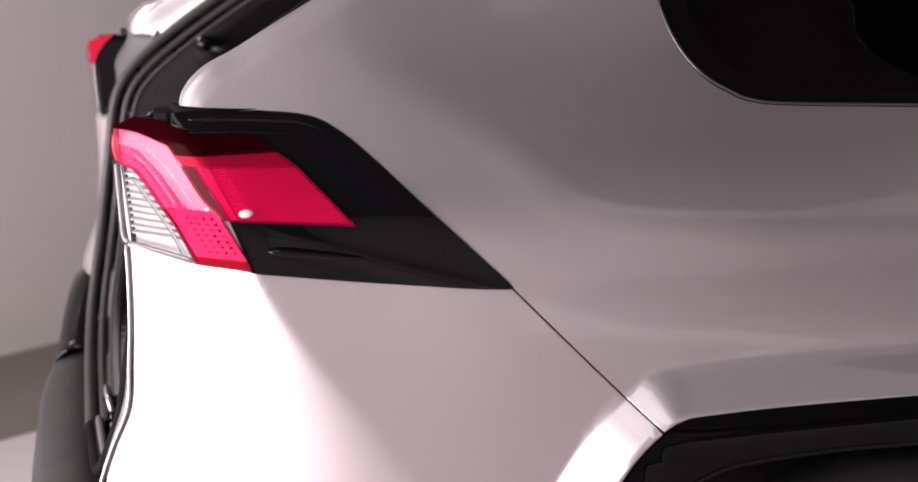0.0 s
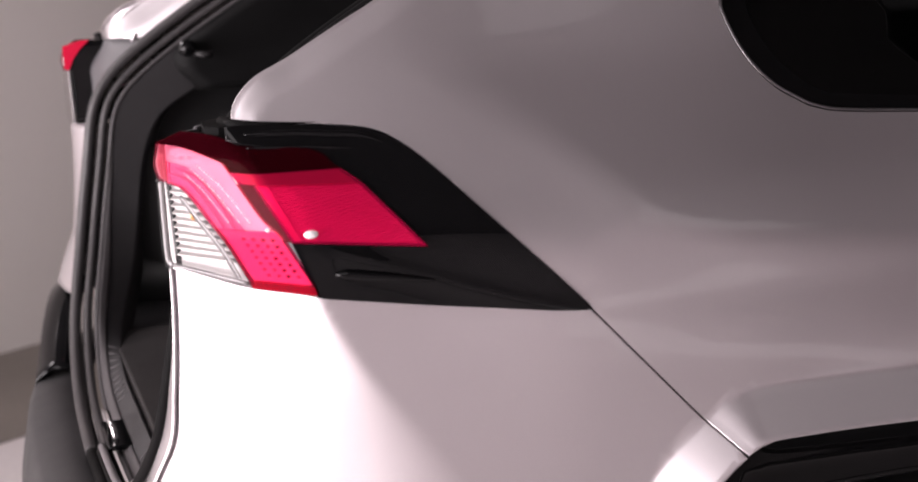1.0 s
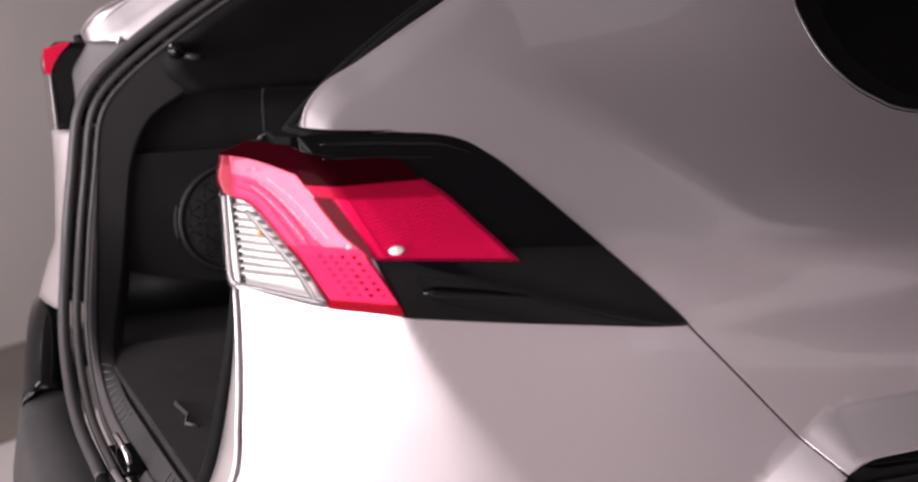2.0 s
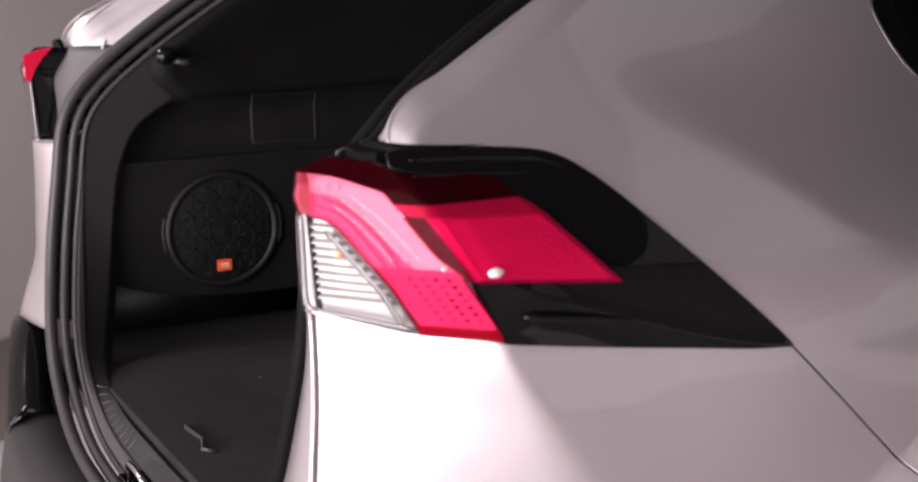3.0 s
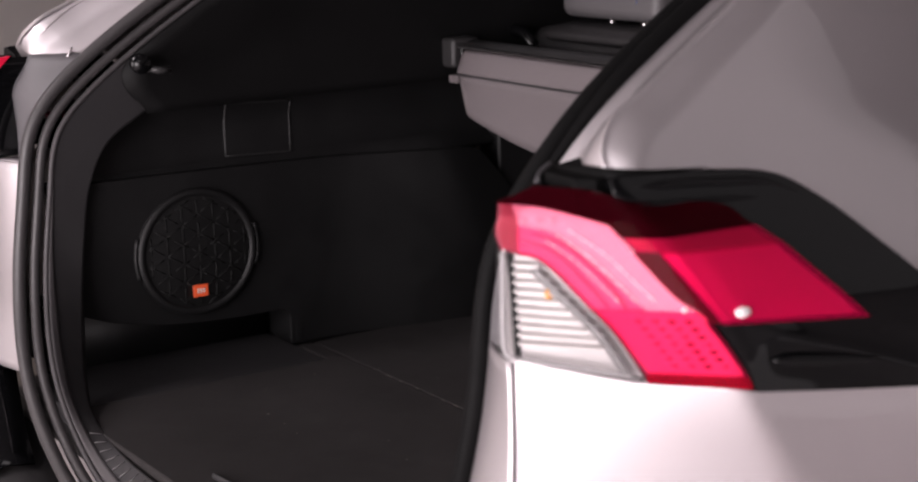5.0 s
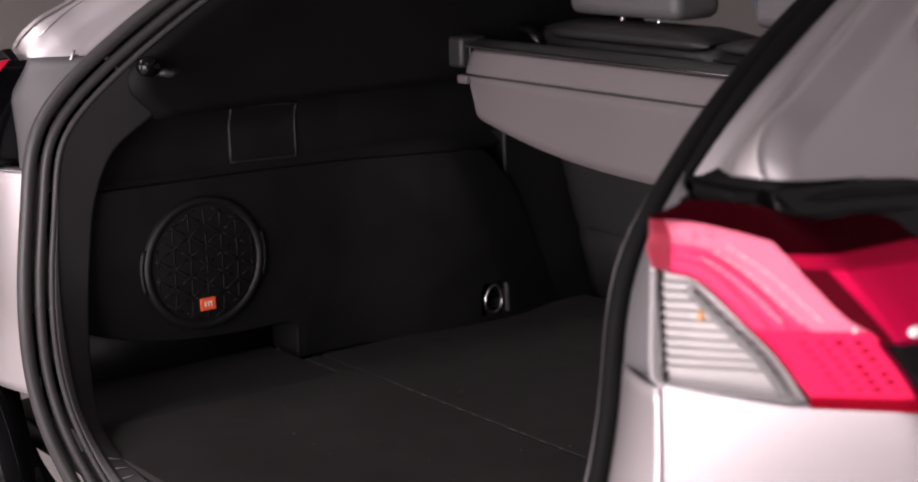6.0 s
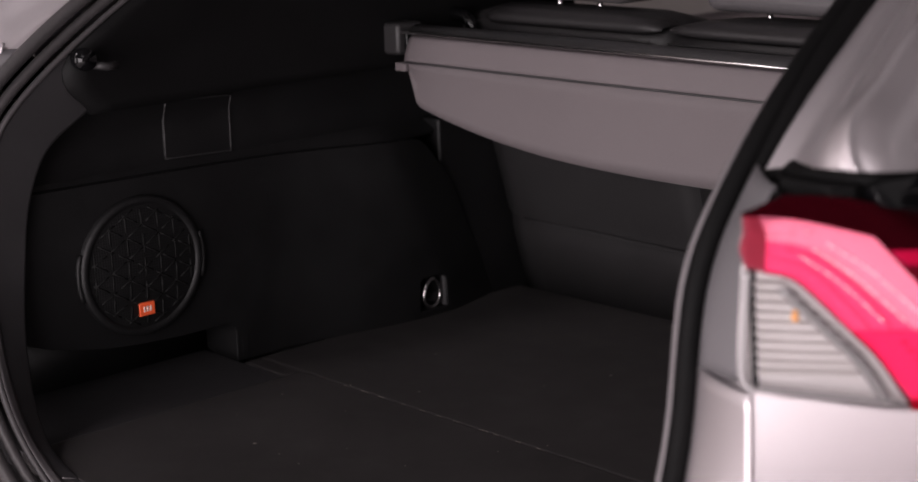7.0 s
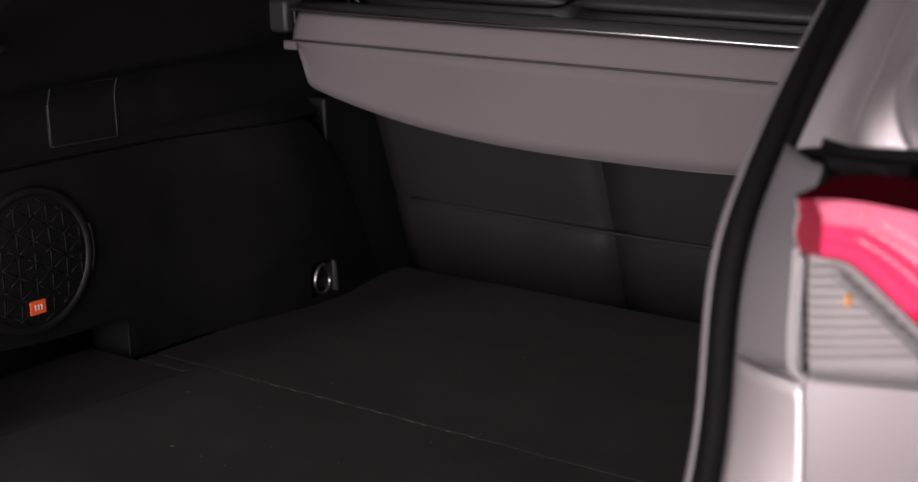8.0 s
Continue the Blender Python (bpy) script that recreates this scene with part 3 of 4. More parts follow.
    cells = ([(0.270, 1.0380), (0.367, 1.0355)], [(0.367, 1.0355), (0.412, 0.9760)], [(0.412, 0.9760), (0.296, 0.9842)], [(0.296, 0.9842), (0.270, 1.0380)])
    lens("main_reflector", cells, HONEYCOMB, 0.0, "honeycomb reflector")
    tail = ([(0.3672, 1.0355), (0.3685, 1.0360)], [(0.3685, 1.0360), (0.4225, 0.9745)], [(0.4225, 0.9745), (0.4122, 0.9758)], [(0.4122, 0.9758), (0.3672, 1.0355)])
    lens("reflector_edge", tail, LAMP_GREY, 0.001)
    lens("strip_reflector", strip, LAMP_GREY, 0.001, "dim strip reflector")
    dark = ([(0.2455, 1.0384), (0.2580, 1.0380)], [(0.2580, 1.0380), (0.2880, 0.9843)], [(0.2880, 0.9843), (0.2822, 0.9846)], [(0.2822, 0.9846), (0.2750, 0.9940), (0.2645, 1.0044), (0.2495, 1.0302), (0.2452, 1.0384)], [(0.2452, 1.0384), (0.2455, 1.0384)])
    lens("divider_lens", dark, DIVIDER_LENS, 0.008, "dark smoked red lens band")
    edge = ([(0.2582, 1.0381), (0.2698, 1.0379)], [(0.2698, 1.0379), (0.2958, 0.9842)], [(0.2958, 0.9842), (0.2884, 0.9843)], [(0.2884, 0.9843), (0.2582, 1.0381)])
    lens("plain_reflector", edge, FROSTED, 0.001, "smooth bright reflector border")
    lens("divider", dark, SATIN_BLACK, 0.003, "dark divider between the reflectors")
    # optic whose hot spot is painted as a plain white dome
    spot = bmesh.new()
    bmesh.ops.create_uvsphere(spot, u_segments=20, v_segments=12, radius=1, matrix=Matrix.Translation(at(0.3085, 0.9910, 0.0072)) @ Matrix.Diagonal((0.0042, 0.0080, 0.0046, 1)))
    part("lens_optic", spot, OPTIC, lamp, "optic in the red lens, its glint put in as white")
    cell_rng = random.Random(7)
    for row in range(7):
        for col in range(4):
            u, v = (col + 0.5) / 4, (row + 0.5) / 7
            y = 0.243 + 0.033 * u + 0.024 * v
            z = 0.984 - 0.042 * v + 0.003 * u
            x = float(lens_x(y, z))
            part("reflector_cell", box(*sorted((s * (x - 0.001), s * (x + 0.0045))), y - 0.0018, y + 0.0014, z - 0.0014, z + 0.0011, 0.0004), EDGE_RED if col > 1 and cell_rng.random() < 0.5 else LAMP_PALE, lamp)
    for k in range(2):
        run = [(0.187 + 0.006 * k, 1.043 + 0.006 * k), (0.204 + 0.007 * k, 1.035 + 0.005 * k), (0.221 + 0.008 * k, 1.010 + 0.006 * k), (0.2315 + 0.009 * k, 0.9915)]
        part("light_guide", tube([at(y, z, 0.0055) for y, z in catmull(run, 8)], 0.0015, 8), WHITE_REFLECTOR, lamp, "pale light guide")
    for k in range(3):
        y, z = 0.1895 + 0.0075 * k, 1.0600 + 0.0008 * k
        x = float(lens_x(y, z))
        part("guide_end", box(*sorted((s * (x + 0.001), s * (x + 0.005))), y - 0.002, y + 0.002, z - 0.002, z + 0.002, 0.0004), WHITE_REFLECTOR, lamp)
    # white beads on the lens skin paint its sparkle, in three slanting rows
    for k in range(3):
        run = [(0.200 + 0.006 * k, 1.0455 + 0.0045 * k), (0.217 + 0.007 * k, 1.027 + 0.004 * k), (0.236 + 0.009 * k, 0.9985 + 0.001 * k)]
        bm = bmesh.new()
        for i, (y, z) in enumerate(even(catmull(run, 10), 0.0027)):
            r = 0.00075 + 0.00035 * ((i * 7 + k * 3) % 5) / 4
            bmesh.ops.create_icosphere(bm, subdivisions=1, radius=r, matrix=Matrix.Translation(at(y, z, 0.0082)))
        part("sparkle_strip", bm, WHITE_REFLECTOR, lamp, "strip of white beads painting the lens sparkle" if k == 0 else "")
    # small white dot stands for the glint under the lens seam
    tip = bmesh.new()
    bmesh.ops.create_uvsphere(tip, u_segments=14, v_segments=8, radius=1, matrix=Matrix.Translation(at(0.2695, 0.9945, 0.0078)) @ Matrix.Diagonal((0.0014, 0.0036, 0.0022, 1)))
    part("seam_glint", tip, WHITE_REFLECTOR, lamp, "white dot painting the hot spot at the lens seam")
    rows = []
    for y, z in catmull([(0.1838, 1.0338), (0.199, 1.0262), (0.2235, 0.9893), (0.237, 0.9678), (0.2545, 0.9315)], 8):
        rows.append([at(y, z, 0.0078), at(y + 0.0045, z, -0.001), at(y + 0.012, z, -0.0165)])
    part("lamp_partition", thicken(loft(rows), 0.001), EDGE_RED, lamp, "dark red partition between the lenses")
    # reversing lamp: dark pan, ribbed block, side strips
    lens("lamp_pan", clear, LAMP_GREY, -0.0110, "bright lamp pan")
    block = ([(0.1915, 1.0215), (0.2005, 1.0180), (0.2165, 0.9940), (0.2300, 0.9640), (0.2325, 0.9580)], [(0.2325, 0.9580), (0.1970, 0.9590)], [(0.1970, 0.9590), (0.1915, 1.0215)])
    lens("reflector_block", block, LAMP_GREY, -0.0100, "ribbed bright reflector")
    for k in range(10):
        z = 0.9525 + k * 0.0076
        y1 = np.interp(z, (0.945, 0.968, 0.9893, 1.026), (0.2470, 0.2360, 0.2225, 0.1975)) + 0.001
        rows = []
        for y in np.linspace(np.interp(z, (0.94, 1.035), (0.1905, 0.1865)), y1, 8):
            x = float(lens_x(y, z))
            rows.append([(s * (x - 0.0105), y, z + 0.0016), (s * (x - 0.0055), y, z), (s * (x - 0.0055), y, z + 0.0014), (s * (x - 0.0105), y, z + 0.0044)])
        bm = loft(rows, True)
        bmesh.ops.recalc_face_normals(bm, faces=bm.faces[:])
        part("louvre", bm, LAMP_FIN, lamp, "bright reflector fin" if k == 0 else "", False)
    bulb = bmesh.new()
    bmesh.ops.create_uvsphere(bulb, u_segments=18, v_segments=10, radius=1, matrix=Matrix.Translation((s * (float(lens_x(0.209, 0.998)) - 0.011), 0.2085, 0.998)) @ Matrix.Diagonal((0.003, 0.0045, 0.005, 1)))
    part("bulb", bulb, AMBER, lamp, "amber indicator bulb")
    run = [(0.1995, 1.0225), (0.2225, 0.9876), (0.2365, 0.9660), (0.2515, 0.9345)]
    rows = [[at(y - 0.0028, z - 0.0015, 0.003), at(y - 0.0060, z - 0.0033, 0.001)] for y, z in catmull(run, 8)]
    part("bright_strip", thicken(loft(rows), 0.001), RIM_M, lamp, "narrow grey reflector strip")
    rod = [(0.1785, 1.0330), (0.1800, 0.990), (0.1815, 0.9500), (0.1860, 0.9425)]
    if not mirror:
        part("lamp_rim", tube([at(y, z, 0.0035) for y, z in catmull(rod, 8)], 0.0028, 10), CLEAR_ROD, lamp, "pale clear lamp rim")
    rod = [(0.1870, 0.9425), (0.212, 0.9395), (0.2515, 0.9335)]
    part("lower_rim", tube([at(y, z, 0.004) for y, z in catmull(rod, 8)], 0.0022, 8), RIM_M, lamp, "grey lower lamp rim")
    # the slot moulded into the black garnish
    slot = tube([(s * (float(garnish_x(y, 0.9505 - 0.11 * (y - 0.33))) + 0.0025), y, 0.9505 - 0.11 * (y - 0.33)) for y in np.linspace(0.328, 0.427, 20)], lambda u: 0.0050 * (1 - 0.75 * u ** 3) * (0.25 + 0.75 * float(ease(0.0, 0.12, u))), 10)
    part("moulded_slot", slot, GLOSS_BLACK, lamp, "raised gloss black moulding")
    # two moulded lips along the garnish's upper edge
    for dz, y1, rad in ((-0.0085, 0.405, 0.0042), (-0.0215, 0.372, 0.0026)):
        run = [(y, pchip([q[0] for q in LAMP_TOP[::-1]], [q[1] for q in LAMP_TOP[::-1]], y) + dz) for y in np.linspace(0.258, y1, 24)]
        lip_line = [(s * (float(garnish_x(y, z)) - 0.0006), y, float(z)) for y, z in run]
        part("garnish_lip", tube(lip_line, lambda u, rad=rad: rad * (1 - 0.85 * float(ease(0.7, 1.0, u))) * (0.15 + 0.85 * float(ease(0.0, 0.2, u))), 10), GLOSS_BLACK, lamp, "gloss black moulded lip")
    # black cowl between lens and pillar
    plan = [(float(min(body_x(y, 1.085), pillar_x(max(y, 0.252), 1.1) + 0.014)) - 0.007, y) for y in np.linspace(0.222, 0.395, 14)]
    plan += [(0.66, 0.40), (0.625, 0.345), (0.628, 0.290), (0.648, 0.244), (0.664, 0.226)]
    bm = bmesh.new()
    f = bm.faces.new([bm.verts.new((s * x, y, 1.0755)) for x, y in plan])
    ext = bmesh.ops.extrude_face_region(bm, geom=[f])
    bmesh.ops.translate(bm, verts=[v for v in ext["geom"] if isinstance(v, bmesh.types.BMVert)], vec=(0, 0, 0.0185))
    bmesh.ops.recalc_face_normals(bm, faces=bm.faces[:])
    if mirror:
        return lamp
    part("lamp_cowl", bm, RUBBER, lamp, "black cowl above the lens", False)
    foot_line = [(0.610, 0.272, 1.080), (0.640, 0.256, 1.088), (0.672, 0.2465, 1.0935)]
    foot_line += [(float(pillar_x(y, 1.098)) + 0.001, y - 0.002, 1.0955) for y in (0.252, 0.275, 0.305, 0.335)]
    part("lamp_top_seal", tube([(s * x, y, z) for x, y, z in catmull(foot_line, 6)], lambda u: 0.0058 * (1 - 0.9 * float(ease(0.45, 1.0, u))), 10), RUBBER, lamp, "black rubber strip under the pillar")
    return lamp


for side in (False, True):
    flank(side)
    tail_lamp(side)

# ---------------------------------------------------------------- tailgate opening
SEAL = [(0.0, 0.130, 0.528), (0.25, 0.134, 0.538), (0.40, 0.142, 0.590), (0.50, 0.155, 0.650), (0.560, 0.172, 0.715), (0.582, 0.184, 0.79), (0.590, 0.195, 0.85), (0.591, 0.205, 0.90), (0.591, 0.211, 0.965),
        (0.592, 0.222, 1.02), (0.594, 0.264, 1.076), (0.592, 0.326, 1.136), (0.582, 0.434, 1.205), (0.568, 0.60, 1.298), (0.55, 0.77, 1.40), (0.50, 0.93, 1.50), (0.30, 1.02, 1.55), (0.0, 1.04, 1.56)]
half = catmull(SEAL, 8)


def soothe(line, rounds=6):
    """Even out a line of points, ends kept."""
    p = np.array(resample(line, len(line)))
    for _ in range(rounds):
        p[1:-1] = 0.25 * p[:-2] + 0.5 * p[1:-1] + 0.25 * p[2:]
    return [q for q in p]


half = soothe(half)
half_far = [p + np.array((0, 0.065 * float(ease(0.96, 1.17, p[2])) * float(ease(1.52, 1.30, p[2])), 0)) for p in half]
half_far = soothe(half_far)
half_near = half
ring = half + [np.array((-p[0], p[1], p[2])) for p in half_far[-2:0:-1]]
near_n = len(half) - 1
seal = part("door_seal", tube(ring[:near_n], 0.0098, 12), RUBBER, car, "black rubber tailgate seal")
# far run of the same seal, its light put into a paler colour
part("far_seal_lit", tube(ring[near_n - 1:] + ring[:1], 0.0098, 12), SEAL_LIT, seal, "far run of the same seal in a paler, lit colour")


def offset(d_in, d_fwd):
    """The seal line moved towards the opening's middle and forward."""
    out = []
    n = len(ring)
    for i, p in enumerate(ring):
        t = ring[(i + 1) % n] - ring[i - 1]
        t = t / np.linalg.norm(t)
        back = np.array((0, -1, 0)) - t * -t[1]
        back = back / np.linalg.norm(back)
        inn = np.cross(back, t)
        if inn.dot(np.array((0, 0.5, 0.95)) - p) < 0:
            inn = -inn
        out.append(p + inn * d_in - back * d_fwd)
    return out


inner = offset(0.004, 0.021)
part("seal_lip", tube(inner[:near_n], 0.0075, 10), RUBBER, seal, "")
part("far_lip_lit", tube(inner[near_n - 1:] + inner[:1], 0.0075, 10), SEAL_LIT, seal, "")
edge_line = offset(0.007, 0.037)
part("seal_trim_edge", tube(edge_line + edge_line[:1], 0.0046, 8, caps=False), SEAL_GREY, seal, "")
near_run = offset(0.0195, 0.012)[2:len(half) - 2]
fill_run = offset(0.0115, 0.010)[2:len(half) - 2]
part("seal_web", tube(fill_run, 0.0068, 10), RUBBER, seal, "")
# added black tube that carries the dark shading beside the seal
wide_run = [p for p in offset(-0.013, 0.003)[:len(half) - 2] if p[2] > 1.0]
part("seal_dark_band", tube(wide_run, lambda u: 0.0035 + 0.006 * min(1.0, 6 * u), 10), RUBBER, seal, "added black band shading the jamb beside the seal")
part("seal_flange", tube(near_run, 0.0056, 10), SEAL_PALE, seal, "thin grey seal lip")
outer = offset(-0.0125, 0.003)
part("seal_channel", tube(outer + outer[:1], 0.0035, 10, caps=False), SEAL_GREY, seal, "")


def jamb(s):
    """Painted return between the body's edge and the seal, with the lamp's own dark bracket between."""
    half = half_near if s > 0 else half_far

    def seal_at(z):
        zs = [p[2] for p in half]
        return np.array([np.interp(z, zs, [p[k] for p in half]) for k in range(3)])

    def strip(zs, edge, name, mat, label, bulge=0.004):
        rows = []
        for z in zs:
            a, b = edge(z), seal_at(z if z < 1.09 else 1.05 + (z - 1.09) * 0.95)
            a, b = np.array(a), b + np.array((0.012, 0.004, 0))
            row = []
            for u in np.linspace(0, 1, 13):
                q = a + (b - a) * u
                q[1] -= bulge * math.sin(math.pi * u)
                row.append((s * q[0], q[1], q[2]))
            rows.append(row)
        bm = thicken(loft(rows), 0.004)
        return part(name, bm, mat, car, label)

    low = lambda z: (float(corner_x(pchip(EDGE_Z, EDGE_Y, z), z)) + 0.0035, float(pchip(EDGE_Z, EDGE_Y, z)) - 0.0008, z)
    strip(np.linspace(0.632 if s > 0 else 0.652, 0.9385, 26), low, "rear_jamb", PAINT, "silver painted tailgate jamb")
    strip(np.linspace(0.9405, 1.088, 14), lambda z: (0.664, pchip(EDGE_Z, EDGE_Y, z) + (0.014 if s > 0 else 0.046) + 0.03 * ease(1.03, 1.09, z), z), "lamp_bracket", BRACKET_M, "grey plastic lamp bracket", 0.004)
    rows = []
    for z in np.linspace(0.9415, 1.086, 14):
        y0 = float(pchip(EDGE_Z, EDGE_Y, z)) + 0.004 + 0.03 * float(ease(1.05, 1.09, z))
        rows.append([(s * (0.664 + 0.006 * (1 - u)), y0 + (0.055 + 0.02 * float(ease(1.03, 1.09, z))) * u, z) for u in np.linspace(0, 1, 6)])
    part("lamp_side", thicken(loft(rows), 0.003), GLOSS_BLACK, car, "black end wall of the tail lamp")
    if s < 0:
        bm = bmesh.new()
        shape = [(0.176, 1.079), (0.206, 1.088), (0.224, 1.089), (0.206, 1.072), (0.194, 1.056), (0.185, 1.036), (0.177, 1.038)]
        f = bm.faces.new([bm.verts.new((s * 0.6605, y, z)) for y, z in shape])
        ext = bmesh.ops.extrude_face_region(bm, geom=[f])
        bmesh.ops.translate(bm, verts=[v for v in ext["geom"] if isinstance(v, bmesh.types.BMVert)], vec=(s * 0.006, 0, 0))
        bmesh.ops.recalc_face_normals(bm, faces=bm.faces[:])
        part("lens_end", bm, END_RED, car, "red lens edge wrapping round the lamp", False)
    rows = []
    for u in np.linspace(0, 1, 8):
        a0, b0 = np.array(low(0.939)), seal_at(0.939) + np.array((0.012, 0.004, 0))
        q = a0 + (b0 - a0) * u
        rows.append([(s * q[0], q[1] + 0.001, 0.9392), (s * (q[0] - 0.002), q[1] + 0.055 * (1 - 0.8 * u), 0.9398)])
    part("jamb_shelf", thicken(loft(rows), 0.002), PAINT, car, "silver painted shelf under the lamp")
    # D-pillar return
    edge = resample(catmull(PILLAR_EDGE, 8), 40)
    top = resample([p for p in half if 1.03 < p[2] < 1.50], 40)
    rows = []
    for (y, z), b in zip(edge, top):
        a = np.array((pillar_x(y, z) - 0.001, y, z))
        b = b + np.array((0.014, 0.004, -0.004))
        row = []
        for u in np.linspace(0, 1, 12):
            q = a + (b - a) * u
            step = 0.010 * ease(0.30, 0.42, u) - 0.012 * ease(0.72, 0.95, u)
            row.append((s * q[0], q[1] + step, q[2] - step * 0.4))
        rows.append(row)
    pillar = part("pillar_jamb", thicken(loft(rows), 0.004), PAINT, car, "silver painted D-pillar return")
    if s < 0:
        bead = []
        for i in range(2, 30):
            u = 0.16 + 0.05 * math.sin(i * 0.9) + 0.03 * math.sin(i * 0.37)
            q0, q1 = Vector(rows[i][int(u * 11)]), Vector(rows[i][int(u * 11) + 1])
            bead.append(q0.lerp(q1, u * 11 - int(u * 11)) + Vector((0, -0.001, 0)))
        part("sealant_bead", tube([tuple(q) for q in bead], 0.0018, 6), PAINT, pillar, "wavy painted sealant bead")
    plug = bmesh.new()
    bmesh.ops.create_cone(plug, cap_ends=True, segments=24, radius1=0.012, radius2=0.011, depth=0.003, matrix=Matrix.Translation((s * 0.628, 0.300, 1.088)) @ Euler((radians(60), 0, radians(s * 20))).to_matrix().to_4x4())
    part("plug", plug, PAINT, pillar, "round painted plug")


jamb(1)
jamb(-1)

# bumper: gloss black upper band, satin grey lower body, from corner to corner
def rear_y(x):
    return 0.045 + 0.075 * (abs(x) / 0.70) ** 3


def bumper_rows(profile, xs):
    rows = []
    for x in xs:
        rows.append([(x * w, rear_y(x) + d, z) for d, z, w in profile])
    return rows


xs = np.linspace(-0.80, 0.80, 41)
bumper = part("rear_bumper", thicken(loft(bumper_rows([(0.10, 0.528, 0.97), (0.045, 0.522, 0.98), (0.012, 0.515, 1), (0.0, 0.50, 1.0), (-0.015, 0.42, 1.0), (-0.02, 0.32, 1.0), (0.0, 0.22, 1.0), (0.05, 0.14, 0.98)], xs)), 0.004), SATIN_BLACK, car, "satin dark grey lower bumper")
for s in (1, -1):
    rows = []
    for x in np.linspace(0.40 if s > 0 else 0.48, 0.80, 16):
        u = (x - 0.40) / 0.40
        zt = 0.530 + (0.105 if s > 0 else 0.128) * ease(0.1, 0.75, u)
        y = rear_y(x)
        rows.append([(s * x * 0.96, y + 0.075, zt - 0.002), (s * x * 0.985, y + 0.03 + 0.02 * u, zt), (s * x, y + 0.004 + 0.012 * u, zt - 0.02), (s * (x + 0.002), y - 0.004, 0.455 + 0.05 * u)])
    part("bumper_corner", thicken(loft(rows), 0.004), GLOSS_BLACK, bumper, "gloss black upper bumper corner")

# ---------------------------------------------------------------- load space
LIP = [(0.0, 0.205, 0.578), (0.25, 0.207, 0.580), (0.42, 0.222, 0.596), (0.50, 0.240, 0.63), (0.555, 0.262, 0.68), (0.580, 0.276, 0.74), (0.586, 0.288, 0.82), (0.588, 0.302, 0.89),
       (0.589, 0.335, 0.955), (0.592, 0.405, 1.000)]
lip_half = catmull(LIP, 8)
seal_in = offset(0.009, 0.039)
half_in = seal_in[:len(half)]
far_in = [seal_in[0]] + seal_in[:len(half) - 2:-1]
far_in = [np.array((-p[0], p[1], p[2])) for p in far_in]


def lower(line):
    return resample(line[:next(i for i, p in enumerate(line) if p[2] > 1.085)], 80)


def across(near, far):
    return [np.array((-p[0], p[1], p[2])) for p in far[::-1]] + list(near[1:])


a_line, b_line = across(lower(half_in), lower(far_in)), across(resample(lip_half, 80), resample(lip_half, 80))
rows = [[], [], [], [], [], []]
for a, b in zip(a_line, b_line):
    for k, u in enumerate((0, 0.25, 0.6, 0.94, 1.0)):
        rows[k].append(tuple(a + (b - a) * u))
    c = np.array((0, 0.55, 0.95)) - b
    outward = -np.array((c[0], 0, c[2])) / max(np.linalg.norm((c[0], 0, c[2])), 1e-6)
    rows[5].append(tuple(b + outward * 0.05 + np.array((0, 0.02, 0))))
trim = part("opening_trim", loft(rows), TRIM, car, "dark grey grained plastic opening trim")


def wall_low(y, z):
    b = np.asarray(y, float) + 0.45 * (np.asarray(z, float) - 0.6)
    turn = np.maximum(0, b - 1.03)
    return 0.607 - 0.043 * ease(0.70, 0.98, y) + 0.30 * turn * turn / (turn + 0.03) + 0.006 * ease(0.80, 0.60, z)


def wall_high(y, z):
    return 0.648 - 0.012 * ease(0.96, 1.0, z) - 0.05 * ease(1.02, 1.12, z) - 0.10 * ease(1.1, 1.6, z)


def pillar_in(z):
    return 0.602 - 0.10 * ease(1.05, 1.6, z)


LOW = outline(
    [(0.262, 0.894), (0.60, 0.890), (0.955, 0.881)], [(0.955, 0.881), (0.985, 0.876), (1.010, 0.858)], [(1.010, 0.858), (1.062, 0.796), (1.112, 0.690), (1.155, 0.635), (1.205, 0.589)],
    [(1.205, 0.589), (0.637, 0.589)], [(0.637, 0.589), (0.637, 0.634)], [(0.637, 0.634), (0.634, 0.644), (0.622, 0.650)], [(0.622, 0.650), (0.52, 0.651), (0.418, 0.659), (0.330, 0.678), (0.262, 0.705)],
    [(0.262, 0.705), (0.262, 0.894)], step=0.010)
RECESS = [(0.966, 0.598), (1.026, 0.598), (1.026, 0.648), (1.018, 0.656), (0.974, 0.656), (0.966, 0.648)]
RECESS = [tuple(p) for p in even(RECESS + RECESS[:1], 0.006)][:-1]
